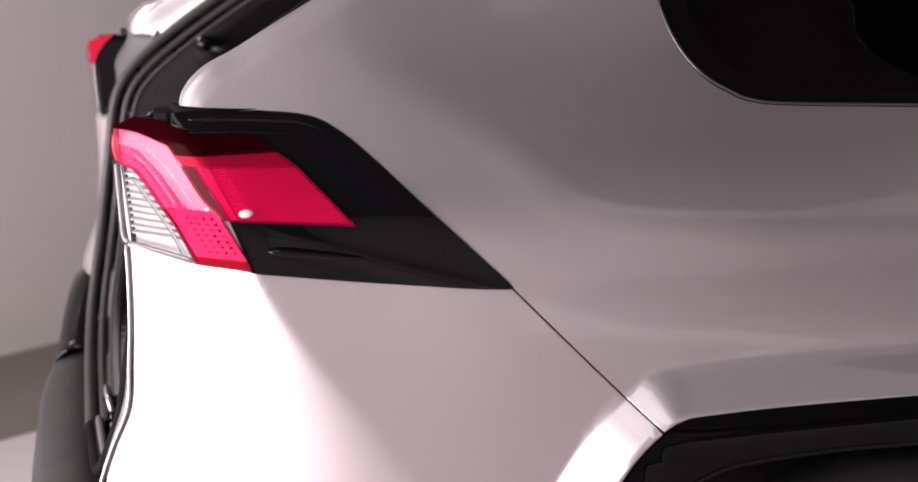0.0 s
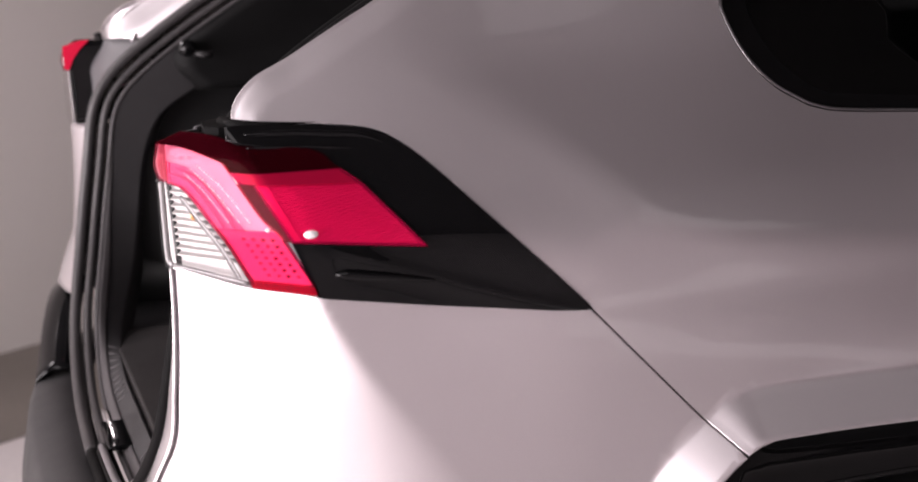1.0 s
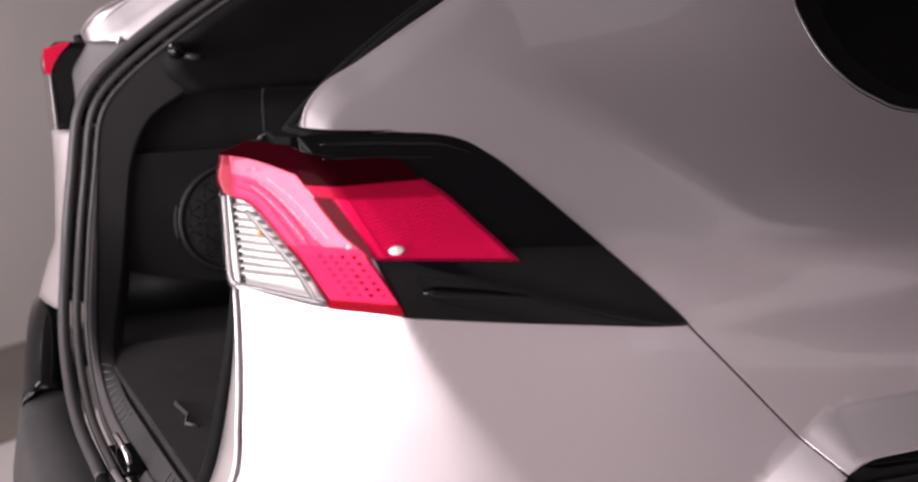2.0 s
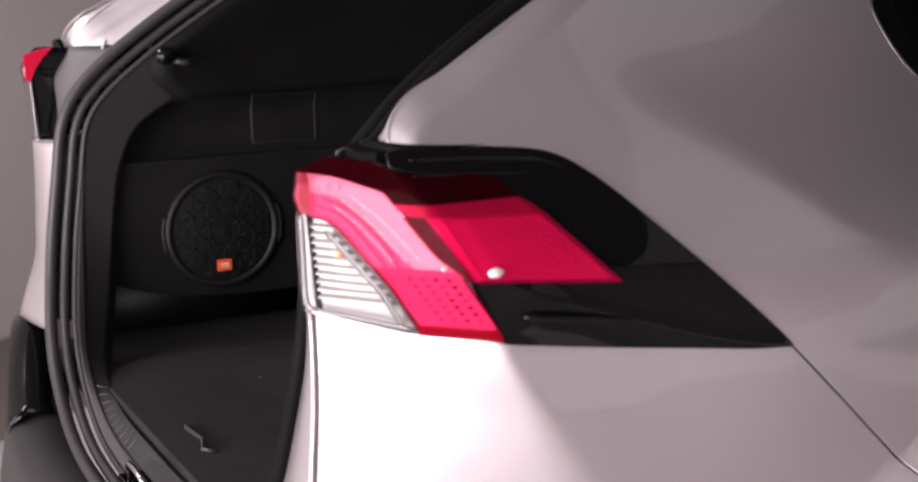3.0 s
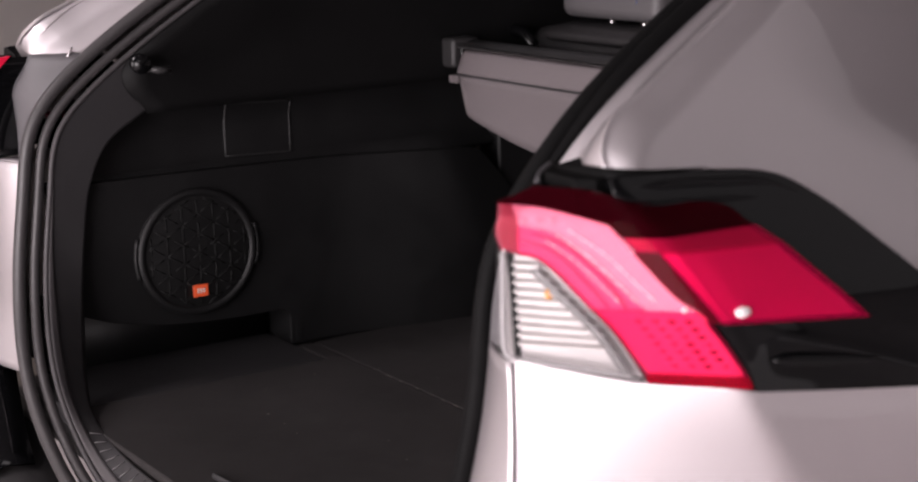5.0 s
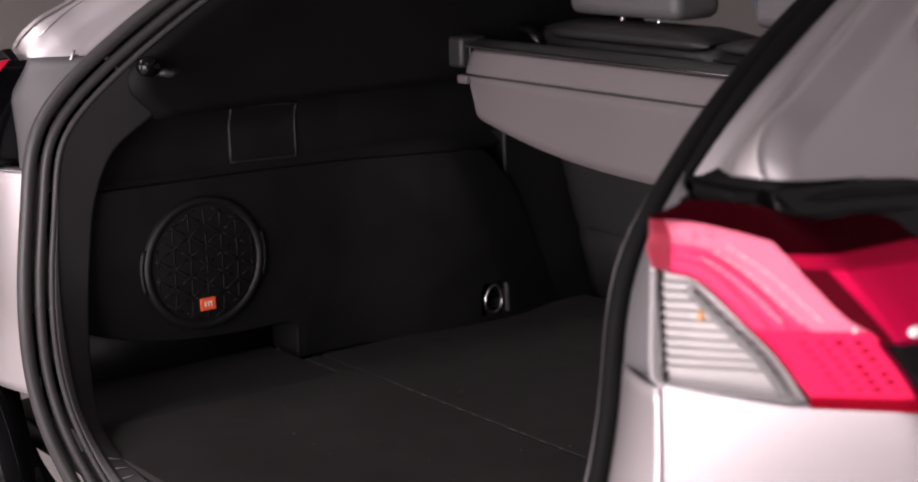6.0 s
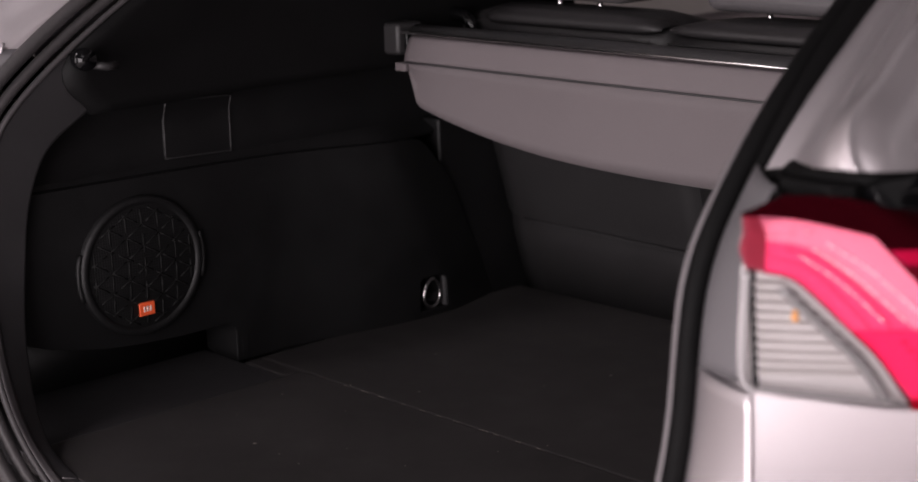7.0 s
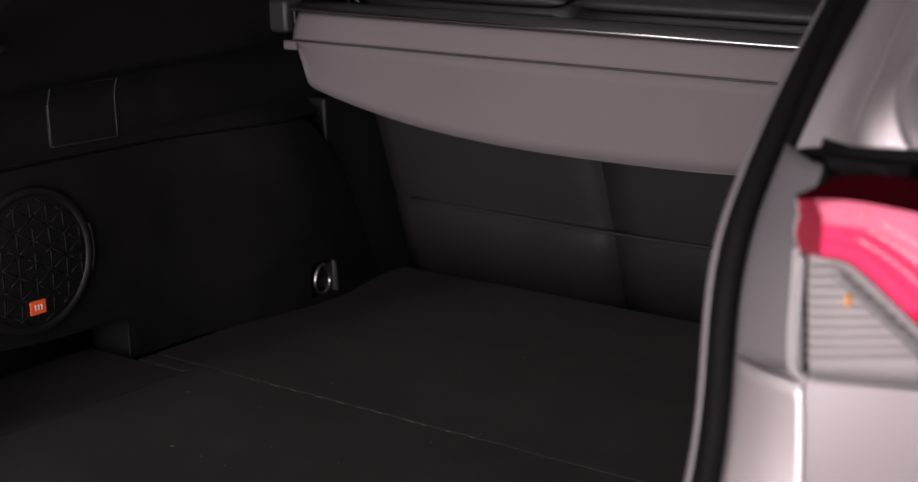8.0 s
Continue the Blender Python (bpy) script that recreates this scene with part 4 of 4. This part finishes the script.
for s in (-1, 1):
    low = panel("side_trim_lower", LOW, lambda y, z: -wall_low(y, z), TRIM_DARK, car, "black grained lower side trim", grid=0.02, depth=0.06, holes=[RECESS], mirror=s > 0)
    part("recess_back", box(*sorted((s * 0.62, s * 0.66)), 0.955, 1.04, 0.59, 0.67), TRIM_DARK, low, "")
    ring_pts = [(s * 0.575 + s * 0.004 * math.cos(a), 0.996 + 0.0205 * math.cos(a) * (1 - 0.12 * math.sin(a)), 0.625 + 0.0235 * math.sin(a)) for a in np.linspace(0, 2 * math.pi, 33)]
    part("tie_down_ring", tube(ring_pts, 0.0028, 8, caps=False), STEEL, low, "bright steel tie-down ring")
    rows = []
    for y in np.linspace(0.29, 1.30, 40):
        rows.append([(s * (wall_low(y, 0.88) + 0.018), y, 0.884 - 0.01 * ease(0.3, 1, y))] + [(s * wall_high(y, z), y, z) for z in (0.892, 0.90, 0.93, 0.96, 0.985, 1.0, 1.02)])
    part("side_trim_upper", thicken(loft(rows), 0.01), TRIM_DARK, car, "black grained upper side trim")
    rows = []
    start = [p for p in (half_in if s > 0 else far_in) if p[2] > 1.0 and p[1] > 0.20]
    zs = [p[2] for p in start]
    for v in np.linspace(0, 1, 26):
        z = 1.003 + 0.52 * v ** 1.4
        y0, x0 = np.interp(z, zs, [p[1] for p in start]), np.interp(z, zs, [p[0] for p in start])
        if z < 1.085:
            w = (1.085 - z) / 0.085
            y0, x0 = y0 + (0.405 - y0) * w, 0.590
        row = [(s * (x0 + (pillar_in(z) - x0) * ease(0, 0.35, u)), y0 + (1.32 - y0) * u, z) for u in np.linspace(0, 1, 24)]
        rows.append(row)
    rows.insert(0, [(s * 0.655, q[1], q[2] + 0.004) for q in rows[0]])
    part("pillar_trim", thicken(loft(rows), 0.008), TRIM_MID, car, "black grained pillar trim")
    # added dark filler, for the shadow strip between wheelhouse and seat
    part("gap_filler", box(*sorted((s * 0.60, s * 0.66)), 1.045, 1.35, 0.56, 0.90, 0.004), TRIM_DARK, car, "black filler added for the shaded gap beside the seat")
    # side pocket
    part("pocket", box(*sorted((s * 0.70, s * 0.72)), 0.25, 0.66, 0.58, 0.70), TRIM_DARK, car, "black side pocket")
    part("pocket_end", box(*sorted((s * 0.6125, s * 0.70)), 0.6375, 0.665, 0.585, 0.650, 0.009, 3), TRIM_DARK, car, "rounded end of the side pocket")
    # cheek faces the lamps; its lit look is put into a paler trim
    part("recess_cheek", box(*sorted((s * 0.573, s * 0.64)), 1.0225, 1.034, 0.5895, 0.654, 0.005, 3), TRIM, low, "rounded cheek of the tie-down recess, paler as lit")
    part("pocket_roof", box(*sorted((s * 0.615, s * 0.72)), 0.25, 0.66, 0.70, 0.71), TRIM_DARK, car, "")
    part("side_floor", box(*sorted((s * 0.503, s * 0.71)), 0.215, 0.637, 0.56, 0.5875, 0.002), TRIM, car, "dark grey plastic floor edge tray")

# outlet cover, strut socket on the far side
outlet = outline([(0.548, 0.906), (0.548, 0.990)], [(0.548, 0.990), (0.662, 0.985)], [(0.662, 0.985), (0.662, 0.902)], [(0.662, 0.902), (0.548, 0.906)])
panel("access_cover", outlet, lambda y, z: -wall_high(y, z) + 0.0125, TRIM_DARK, car, "square black access cover", grid=0.03, depth=0.004)
# paler tubes draw the light caught along the cover's edges
for edge in ([(0.548, 0.906), (0.662, 0.902), (0.662, 0.985)], [(0.548, 0.906), (0.548, 0.990), (0.662, 0.985)]):
    part("cover_edge_light", tube([(-wall_high(y, z) + 0.0128, y, z) for y, z in even(edge, 0.01)], 0.0010, 6), BRACKET_DARK, car, "paler line painting the lit edge of the access cover")
knob = part("strut_socket", tube([(-0.600, 0.395, 1.070), (-0.575, 0.388, 1.071), (-0.553, 0.382, 1.072)], 0.0145, 20), GLOSS_BLACK, car, "round black tailgate strut socket")
part("strut_pin", tube([(-0.560, 0.395, 1.064), (-0.552, 0.412, 1.060), (-0.556, 0.428, 1.060)], 0.0055, 10), BRACKET_DARK, knob, "small grey pin")

# woofer
spk = bmesh.new()
cy, cz, R = 0.476, 0.768, 0.100
rows = []
for r, d in ((R + 0.001, 0.0), (R, 0.006), (R - 0.003, 0.009), (R - 0.009, 0.0095), (R - 0.012, 0.006)):
    rows.append([(-wall_low(cy, cz) + d + 0.0005, cy + r * math.cos(a), cz + r * math.sin(a)) for a in np.linspace(0, 2 * math.pi, 64, endpoint=False)])
bm = loft(rows, True)
bmesh.ops.recalc_face_normals(bm, faces=bm.faces[:])
woofer = part("woofer", bm, TRIM_DARK, car, "round black bass loudspeaker in the side trim")
GRILLE = material("perforated_grille", (0.004, 0.004, 0.0042), rough=0.42, stain=0.1)
RIB = material("grille_rib_metal", (0.006, 0.006, 0.006), rough=0.6, spec=0.2)
nt = GRILLE.node_tree
vor = nt.nodes.new("ShaderNodeTexVoronoi")
vor.inputs["Scale"].default_value = 260
vor.inputs["Randomness"].default_value = 0.12
tcn = nt.nodes.new("ShaderNodeTexCoord")
nt.links.new(tcn.outputs["Object"], vor.inputs["Vector"])
bp = nt.nodes.new("ShaderNodeBump")
bp.inputs["Strength"].default_value, bp.inputs["Distance"].default_value = 0.4, 0.002
nt.links.new(vor.outputs["Distance"], bp.inputs["Height"])
nt.links.new(bp.outputs["Normal"], nt.nodes["Principled BSDF"].inputs["Normal"])
rows = [[(-wall_low(cy, cz) + 0.006 + 0.006 * (1 - (r / 0.089) ** 2), cy + r * math.cos(a), cz + r * math.sin(a)) for a in np.linspace(0, 2 * math.pi, 48, endpoint=False)] for r in (0.089, 0.075, 0.06, 0.045, 0.03, 0.015, 0.001)]
bm = loft(rows, True)
bmesh.ops.recalc_face_normals(bm, faces=bm.faces[:])
part("grille", bm, GRILLE, woofer, "fine perforated black metal grille")
# raised triangle lattice under the mesh
def dome(y, z):
    r = math.hypot(y - cy, z - cz)
    return -wall_low(cy, cz) + 0.0065 + 0.006 * (1 - (r / 0.089) ** 2)
pitch = 0.030
for ang in (90, 30, 150):
    c, s_ = math.cos(radians(ang)), math.sin(radians(ang))
    for k in range(-3, 4):
        o = k * pitch * 0.87
        L = math.sqrt(max(0, 0.086 ** 2 - o * o))
        if L < 0.01:
            continue
        n = max(1, int(2 * L / pitch))
        for j in range(n):
            a0, a1 = -L + 2 * L * (j + 0.12) / n, -L + 2 * L * (j + 0.88) / n
            pts = [(cy + c * u - s_ * o, cz + s_ * u + c * o) for u in np.linspace(a0, a1, 4)]
            part("grille_rib", tube([(dome(y, z), y, z) for y, z in pts], 0.0011, 5), RIB, woofer)
for sgn in (-1, 1):
    part("woofer_tab", tube([(-wall_low(cy, cz) + 0.004, cy + (R + 0.003) * math.cos(a), cz + (R + 0.003) * math.sin(a)) for a in np.linspace(-0.33, 0.33, 9) + (0 if sgn > 0 else math.pi)], 0.0035, 8), TRIM_DARK, woofer)
badge = part("badge", box(dome(0.474, 0.706), dome(0.474, 0.706) + 0.003, 0.461, 0.486, 0.698, 0.717, 0.0008), ORANGE, woofer, "small orange badge")
for k in range(3):
    part("badge_mark", box(dome(0.474, 0.706) + 0.003, dome(0.474, 0.706) + 0.0034, 0.4675 + k * 0.005, 0.4705 + k * 0.005, 0.7035, 0.7115), OFFWHITE, badge, "pale block mark")

# floor board in two leaves
board = thing("cargo_floor_board", "black carpeted folding cargo floor board", "floor board")
for y0, y1, w in ((0.212, 0.6665, 0.502), (0.6685, 1.222, 0.60)):
    part("board_leaf", box(-w, w, y0, y1, 0.565, 0.589, 0.003), CARPET, board)
for s in (-1, 1):
    part("board_tab", box(*sorted((s * 0.503, s * 0.60)), 0.6385, 0.6665, 0.565, 0.5885, 0.002), CARPET, board)
part("pull_strap", tube([(-0.119, 0.262, 0.590), (-0.10, 0.258, 0.5945), (-0.03, 0.262, 0.596), (0.0, 0.252, 0.593), (0.012, 0.268, 0.590)], 0.004, 8, 0.5), SATIN_BLACK, board, "black pull strap")
part("underfloor", box(-0.75, 0.75, 0.21, 1.30, 0.53, 0.562), TRIM_DARK, car, "black boot floor pan")

rng = random.Random(4)
for k in range(26):
    x, y = rng.uniform(-0.45, 0.40), rng.uniform(0.35, 1.15)
    a, L = rng.uniform(0, 3.1), rng.uniform(0.0006, 0.0022)
    part("lint", tube([(x - L * math.cos(a), y - L * math.sin(a), 0.5896), (x, y, 0.5900), (x + L * math.cos(a), y + L * math.sin(a), 0.5896)], 0.0005, 5), LINT, board, "pale lint speck" if k == 0 else "")
for k in range(11):
    x = -0.40 + k * 0.038 + rng.uniform(-0.006, 0.006)
    part("dust_line", tube([(x, 0.6675, 0.5888), (x + rng.uniform(0.006, 0.02), 0.6675 + rng.uniform(-0.0004, 0.0004), 0.5889)], 0.0003, 5), LINT, board, "pale dust in the fold" if k == 0 else "")
# sill plate with cross ribs, its paler outer flange and the striker
FLANGE = material("sill_flange_plastic", (0.060, 0.055, 0.057), rough=0.5, grain=0.08, bump=0.2, stain=0.08)
for sgn in (-1, 1):
    rows = []
    for i in range(3, 62):
        i0 = 79 + sgn * i
        a, b = a_line[i0], b_line[i0]
        w = 0.34 * float(ease(62, 40, i))
        lift = np.array((-0.35 * np.sign(a[0]), -0.3, 0.9)) * 0.0016
        rows.append([tuple(a + (b - a) * (0.03 + w * u) + lift) for u in (0.0, 0.33, 0.67, 1.0)])
    part("sill_flange", thicken(loft(rows), 0.0012), FLANGE, trim, "paler grey outer flange of the sill")
    for k in range(10):
        i0 = 79 + sgn * (12 + 2 * k)
        a, b = a_line[i0], b_line[i0]
        lift = np.array((-0.35 * np.sign(a[0]), -0.2, 0.9)) * 0.0010
        part("sill_rib", tube([tuple(a + (b - a) * u + lift) for u in (0.44, 0.58, 0.72, 0.88)], lambda u: 0.0016 - 0.0010 * u, 6), FLANGE, trim)
striker = part("striker", tube([(-0.045, 0.165, 0.545), (-0.045, 0.160, 0.575), (-0.02, 0.157, 0.583), (0.02, 0.157, 0.583), (0.045, 0.160, 0.575), (0.045, 0.165, 0.545)], 0.0045, 8), STEEL, car, "bright steel tailgate striker")
part("striker_plate", box(-0.065, 0.065, 0.150, 0.185, 0.548, 0.556, 0.002), GLOSS_BLACK, striker)

# ---------------------------------------------------------------- luggage cover
cover = thing("luggage_cover", "grey vinyl roller luggage cover hung across the boot", "luggage cover", (0, 0, 0))
def hang(x0, x1, ztop, zbot, y, name, mat, thick=0.004, n=120, label=""):
    rows = []
    for x in np.linspace(x0, x1, n):
        zb = zbot(x) if callable(zbot) else zbot
        zt = ztop(x) if callable(ztop) else ztop
        rows.append([(x, y(x, v) if callable(y) else y, zt + (zb - zt) * v) for v in np.linspace(0, 1, 8)])
    return part(name, thicken(loft(rows), thick), mat, cover, label)


def cover_low(x):
    u = min(abs(x) / 0.535, 1)
    return 0.890 + 0.060 * u ** 2.6 + 0.05 * max(0, (u - 0.955) / 0.045) ** 2
hang(-0.535, 0.535, 1.0085, cover_low, lambda x, v: 0.927 + 0.004 * math.sin(3 * v) + 0.002 * math.sin(7 * x), "cover_panel", FABRIC, label="stiff grey vinyl end panel")
hang(-0.545, 0.545, 1.049, 1.0105, lambda x, v: 0.945 - 0.018 * v ** 0.6, "cover_flap", FABRIC, label="grey vinyl upper flap")
pipe = [(x, 0.929, cover_low(x)) for x in np.linspace(-0.534, 0.534, 70)]
part("piping", tube(pipe, 0.0019, 8), PIPING, cover, "grey piping, its lit edge put in as a paler tone")
part("seam", tube([(x, 0.926, 1.0095) for x in np.linspace(-0.54, 0.54, 12)], 0.0018, 6), SATIN_BLACK, cover, "dark seam")
part("roller", tube([(-0.575, 0.972, 1.042), (0.575, 0.972, 1.042)], 0.020, 16), SATIN_BLACK, cover, "black roller cassette")
part("roller_rail", tube([(-0.56, 0.940, 1.0525), (0.56, 0.940, 1.0525)], 0.0025, 8), STEEL, cover, "thin bright rail")
for s in (-1, 1):
    b = part("end_bracket", box(*sorted((s * 0.562, s * 0.602)), 0.932, 0.985, 1.017, 1.066, 0.006), BRACKET_DARK, cover, "grey end bracket")
    part("release", box(*sorted((s * 0.556, s * 0.564)), 0.945, 0.972, 1.022, 1.052, 0.002), GLOSS_BLACK, b)
    part("guide_pin", box(*sorted((s * 0.532, s * 0.556)), 0.918, 0.932, 0.996, 1.009, 0.002), FABRIC, cover, "")

# ---------------------------------------------------------------- rear seat
seat = thing("rear_seat", "split rear bench seat with grey leather headrests", "seat")


def seat_y(z):
    return 1.224 - 0.29 * (z - 0.589)


def back(x0, x1, name):
    prof = [(seat_y(0.589), 0.580), (seat_y(0.70), 0.70), (seat_y(0.716) + 0.004, 0.717), (seat_y(0.73), 0.732), (seat_y(0.9), 0.9), (seat_y(1.03), 1.03), (seat_y(1.06) + 0.006, 1.058), (seat_y(1.07) + 0.03, 1.076), (seat_y(1.07) + 0.10, 1.082), (seat_y(1.07) + 0.15, 1.07), (seat_y(1.07) + 0.17, 1.02), (seat_y(0.7) + 0.22, 0.7)]
    rows = []
    for i, x in enumerate(np.linspace(x0, x1, 14)):
        u = min(i, 13 - i)
        r = 0.012 * (1 - min(u, 1.5) / 1.5)
        rows.append([(x, y + r * (1 if k < 8 else -1), z - r * (1 if k > 5 else 0)) for k, (y, z) in enumerate(prof)])
    bm = loft(rows, True)
    bm.faces.new([v for v in bm.verts[:len(prof)]])
    bm.verts.ensure_lookup_table()
    n = len(bm.verts)
    bm.faces.new([bm.verts[k] for k in range(n - len(prof), n)])
    bmesh.ops.recalc_face_normals(bm, faces=bm.faces[:])
    return part(name, bm, LEATHER_DARK, seat, "black carpet-backed seat back")


back(-0.595, -0.172, "seat_back")
back(-0.166, 0.60, "seat_back")
for x0, x1 in ((-0.54, -0.285), (-0.135, 0.13), (0.285, 0.54)):
    h = part("headrest", box(x0, x1, 1.135, 1.235, 1.090, 1.27, 0.018, 4), LEATHER, seat, "grey leather headrest")
    for x in (x0 + 0.085, x1 - 0.085):
        part("headrest_post", tube([(x, 1.18, 1.06), (x, 1.18, 1.10)], 0.0045, 10), STEEL, h)
    for x in (x0 + 0.012, x1 - 0.05):
        part("stitching", tube([(x, 1.1345, 1.12), (x, 1.1345, 1.25)], 0.0009, 5), STITCH, h, "blue seam stitching")
for x0, x1 in ((-0.535, -0.176), (-0.162, 0.59)):
    rows = []
    for i, x in enumerate(np.linspace(x0, x1, 24)):
        e = min(i, 23 - i) / 2.0
        r = 0.010 * (1 - min(e, 1)) ** 2
        c = (seat_y(1.06) + 0.03, 1.058)
        rows.append([(x, c[0] + (0.034 - r) * math.cos(a), c[1] + 0.006 + (0.015 - r) * math.sin(a)) for a in np.linspace(-0.3, math.pi + 0.55, 14)])
    sh = part("seat_shoulder", thicken(loft(rows), 0.004), LEATHER_MID, seat, "dark grey leather seat shoulder")
    part("shoulder_seam", tube([(x, seat_y(1.06) - 0.0085, 1.0475) for x in np.linspace(x0 + 0.01, x1 - 0.01, 30)], 0.0013, 6), LEATHER_DARK, sh)
part("latch_lever", tube([(-0.655, 1.09, 1.045), (-0.645, 1.085, 1.062), (-0.60, 1.08, 1.067), (-0.565, 1.08, 1.064), (-0.553, 1.085, 1.045), (-0.552, 1.09, 1.02)], 0.0115, 12), GLOSS_BLACK, seat, "black seat release lever")
part("lever_housing", box(-0.66, -0.55, 1.10, 1.17, 1.0, 1.055, 0.008, 3), SATIN_BLACK, seat, "black lever housing")
part("seat_flap_edge", tube([(x, seat_y(0.7165) - 0.001, 0.7165 + 0.002 * math.sin(9 * x)) for x in np.linspace(-0.55, 0.58, 40)], 0.0022, 6), LEATHER_DARK, seat, "folded edge of the carpet flap")

# ---------------------------------------------------------------- rest of the shell: roof, far windows, front end
for s in (1, -1):
    rows = [[(s * side_x(min(y, 1.3), z), y, z) for z in np.linspace(0.30, 0.975, 10)] for y in np.linspace(1.255, 3.9, 12)]
    part("door", thicken(loft(rows), 0.03), PAINT, car, "silver metallic painted side door")
    # glazing
    win = outline([(1.25, 1.047), (1.129, 1.054), (0.965, 1.066), (0.917, 1.074), (0.895, 1.084), (0.868, 1.102), (0.846, 1.132), (0.833, 1.173), (0.835, 1.20), (0.872, 1.268), (0.962, 1.367), (1.12, 1.455)], [(1.12, 1.455), (1.25, 1.47)], [(1.25, 1.47), (1.25, 1.047)])
    inn = outline([(1.24, 1.064), (1.129, 1.070), (0.965, 1.083), (0.935, 1.089), (0.915, 1.10), (0.893, 1.12), (0.878, 1.145), (0.868, 1.18), (0.875, 1.205), (0.91, 1.26), (0.99, 1.35), (1.12, 1.43)], [(1.12, 1.43), (1.24, 1.44)], [(1.24, 1.44), (1.24, 1.064)])
    frame_ = panel("window_surround", win, lambda y, z: side_x(y, z) - 0.004, GLOSS_BLACK, car, "gloss black quarter window surround", grid=0.02, depth=0.012, holes=[inn], mirror=s < 0)
    panel("quarter_window", inn, lambda y, z: side_x(y, z) - 0.007, GLASS, frame_, "dark tinted quarter window", grid=0.03, depth=0.004, mirror=s < 0)
    edge = [(1.25, 1.0475), (1.129, 1.0545), (0.965, 1.0665), (0.917, 1.0745), (0.895, 1.0845), (0.868, 1.1025), (0.846, 1.1325), (0.833, 1.173), (0.835, 1.20), (0.872, 1.268), (0.962, 1.367)]
    part("window_bead", tube([(s * (float(side_x(y, z)) - 0.001), y, z) for y, z in catmull(edge, 6)], 0.0024, 8), SATIN_METAL, frame_, "thin satin metal bead")
    part("window_pillar", box(*sorted((s * 0.56, s * 0.72)), 1.25, 1.33, 1.04, 1.55, 0.005), GLOSS_BLACK, car, "gloss black window pillar")
    part("roof_rail", box(*sorted((s * 0.50, s * 0.60)), 1.1, 3.4, 1.46, 1.56, 0.02), PAINT, car, "silver painted roof side rail")
part("roof", box(-0.58, 0.58, 0.95, 3.4, 1.56, 1.60, 0.015), PAINT, car, "silver painted roof")
part("headliner", box(-0.56, 0.56, 1.06, 3.4, 1.52, 1.545, 0.005), TRIM, car, "dark grey headliner")
part("cabin_floor", box(-0.80, 0.80, 1.30, 3.9, 0.25, 0.30), TRIM_DARK, car, "black cabin floor")
part("wheel_well", box(0.67, 0.76, 0.70, 1.5, 0.1, 0.70), TRIM_DARK, car, "black wheel arch liner")
part("wheel_well", box(-0.76, -0.67, 0.70, 1.5, 0.1, 0.70), TRIM_DARK, car, "black wheel arch liner")
for s in (1, -1):
    for y in (1.08, 3.77):
        rows = []
        for r, x in ((0.20, 0.70), (0.24, 0.69), (0.30, 0.68), (0.345, 0.70), (0.36, 0.73), (0.36, 0.85), (0.345, 0.885), (0.30, 0.90), (0.24, 0.893), (0.225, 0.87)):
            rows.append([(s * x, y + r * math.cos(a), GROUND + 0.36 + r * math.sin(a)) for a in np.linspace(0, 2 * math.pi, 48, endpoint=False)])
        bm = loft(rows, True)
        bmesh.ops.recalc_face_normals(bm, faces=bm.faces[:])
        tyre = part("tyre", bm, TYRE_M, car, "black rubber tyre")
        rows = [[(s * x, y + r * math.cos(a), GROUND + 0.36 + r * math.sin(a)) for a in np.linspace(0, 2 * math.pi, 40, endpoint=False)] for r, x in ((0.232, 0.885), (0.22, 0.875), (0.18, 0.86), (0.06, 0.87), (0.002, 0.872))]
        bm = loft(rows, True)
        bmesh.ops.recalc_face_normals(bm, faces=bm.faces[:])
        part("rim", bm, STEEL, tyre, "alloy wheel rim")
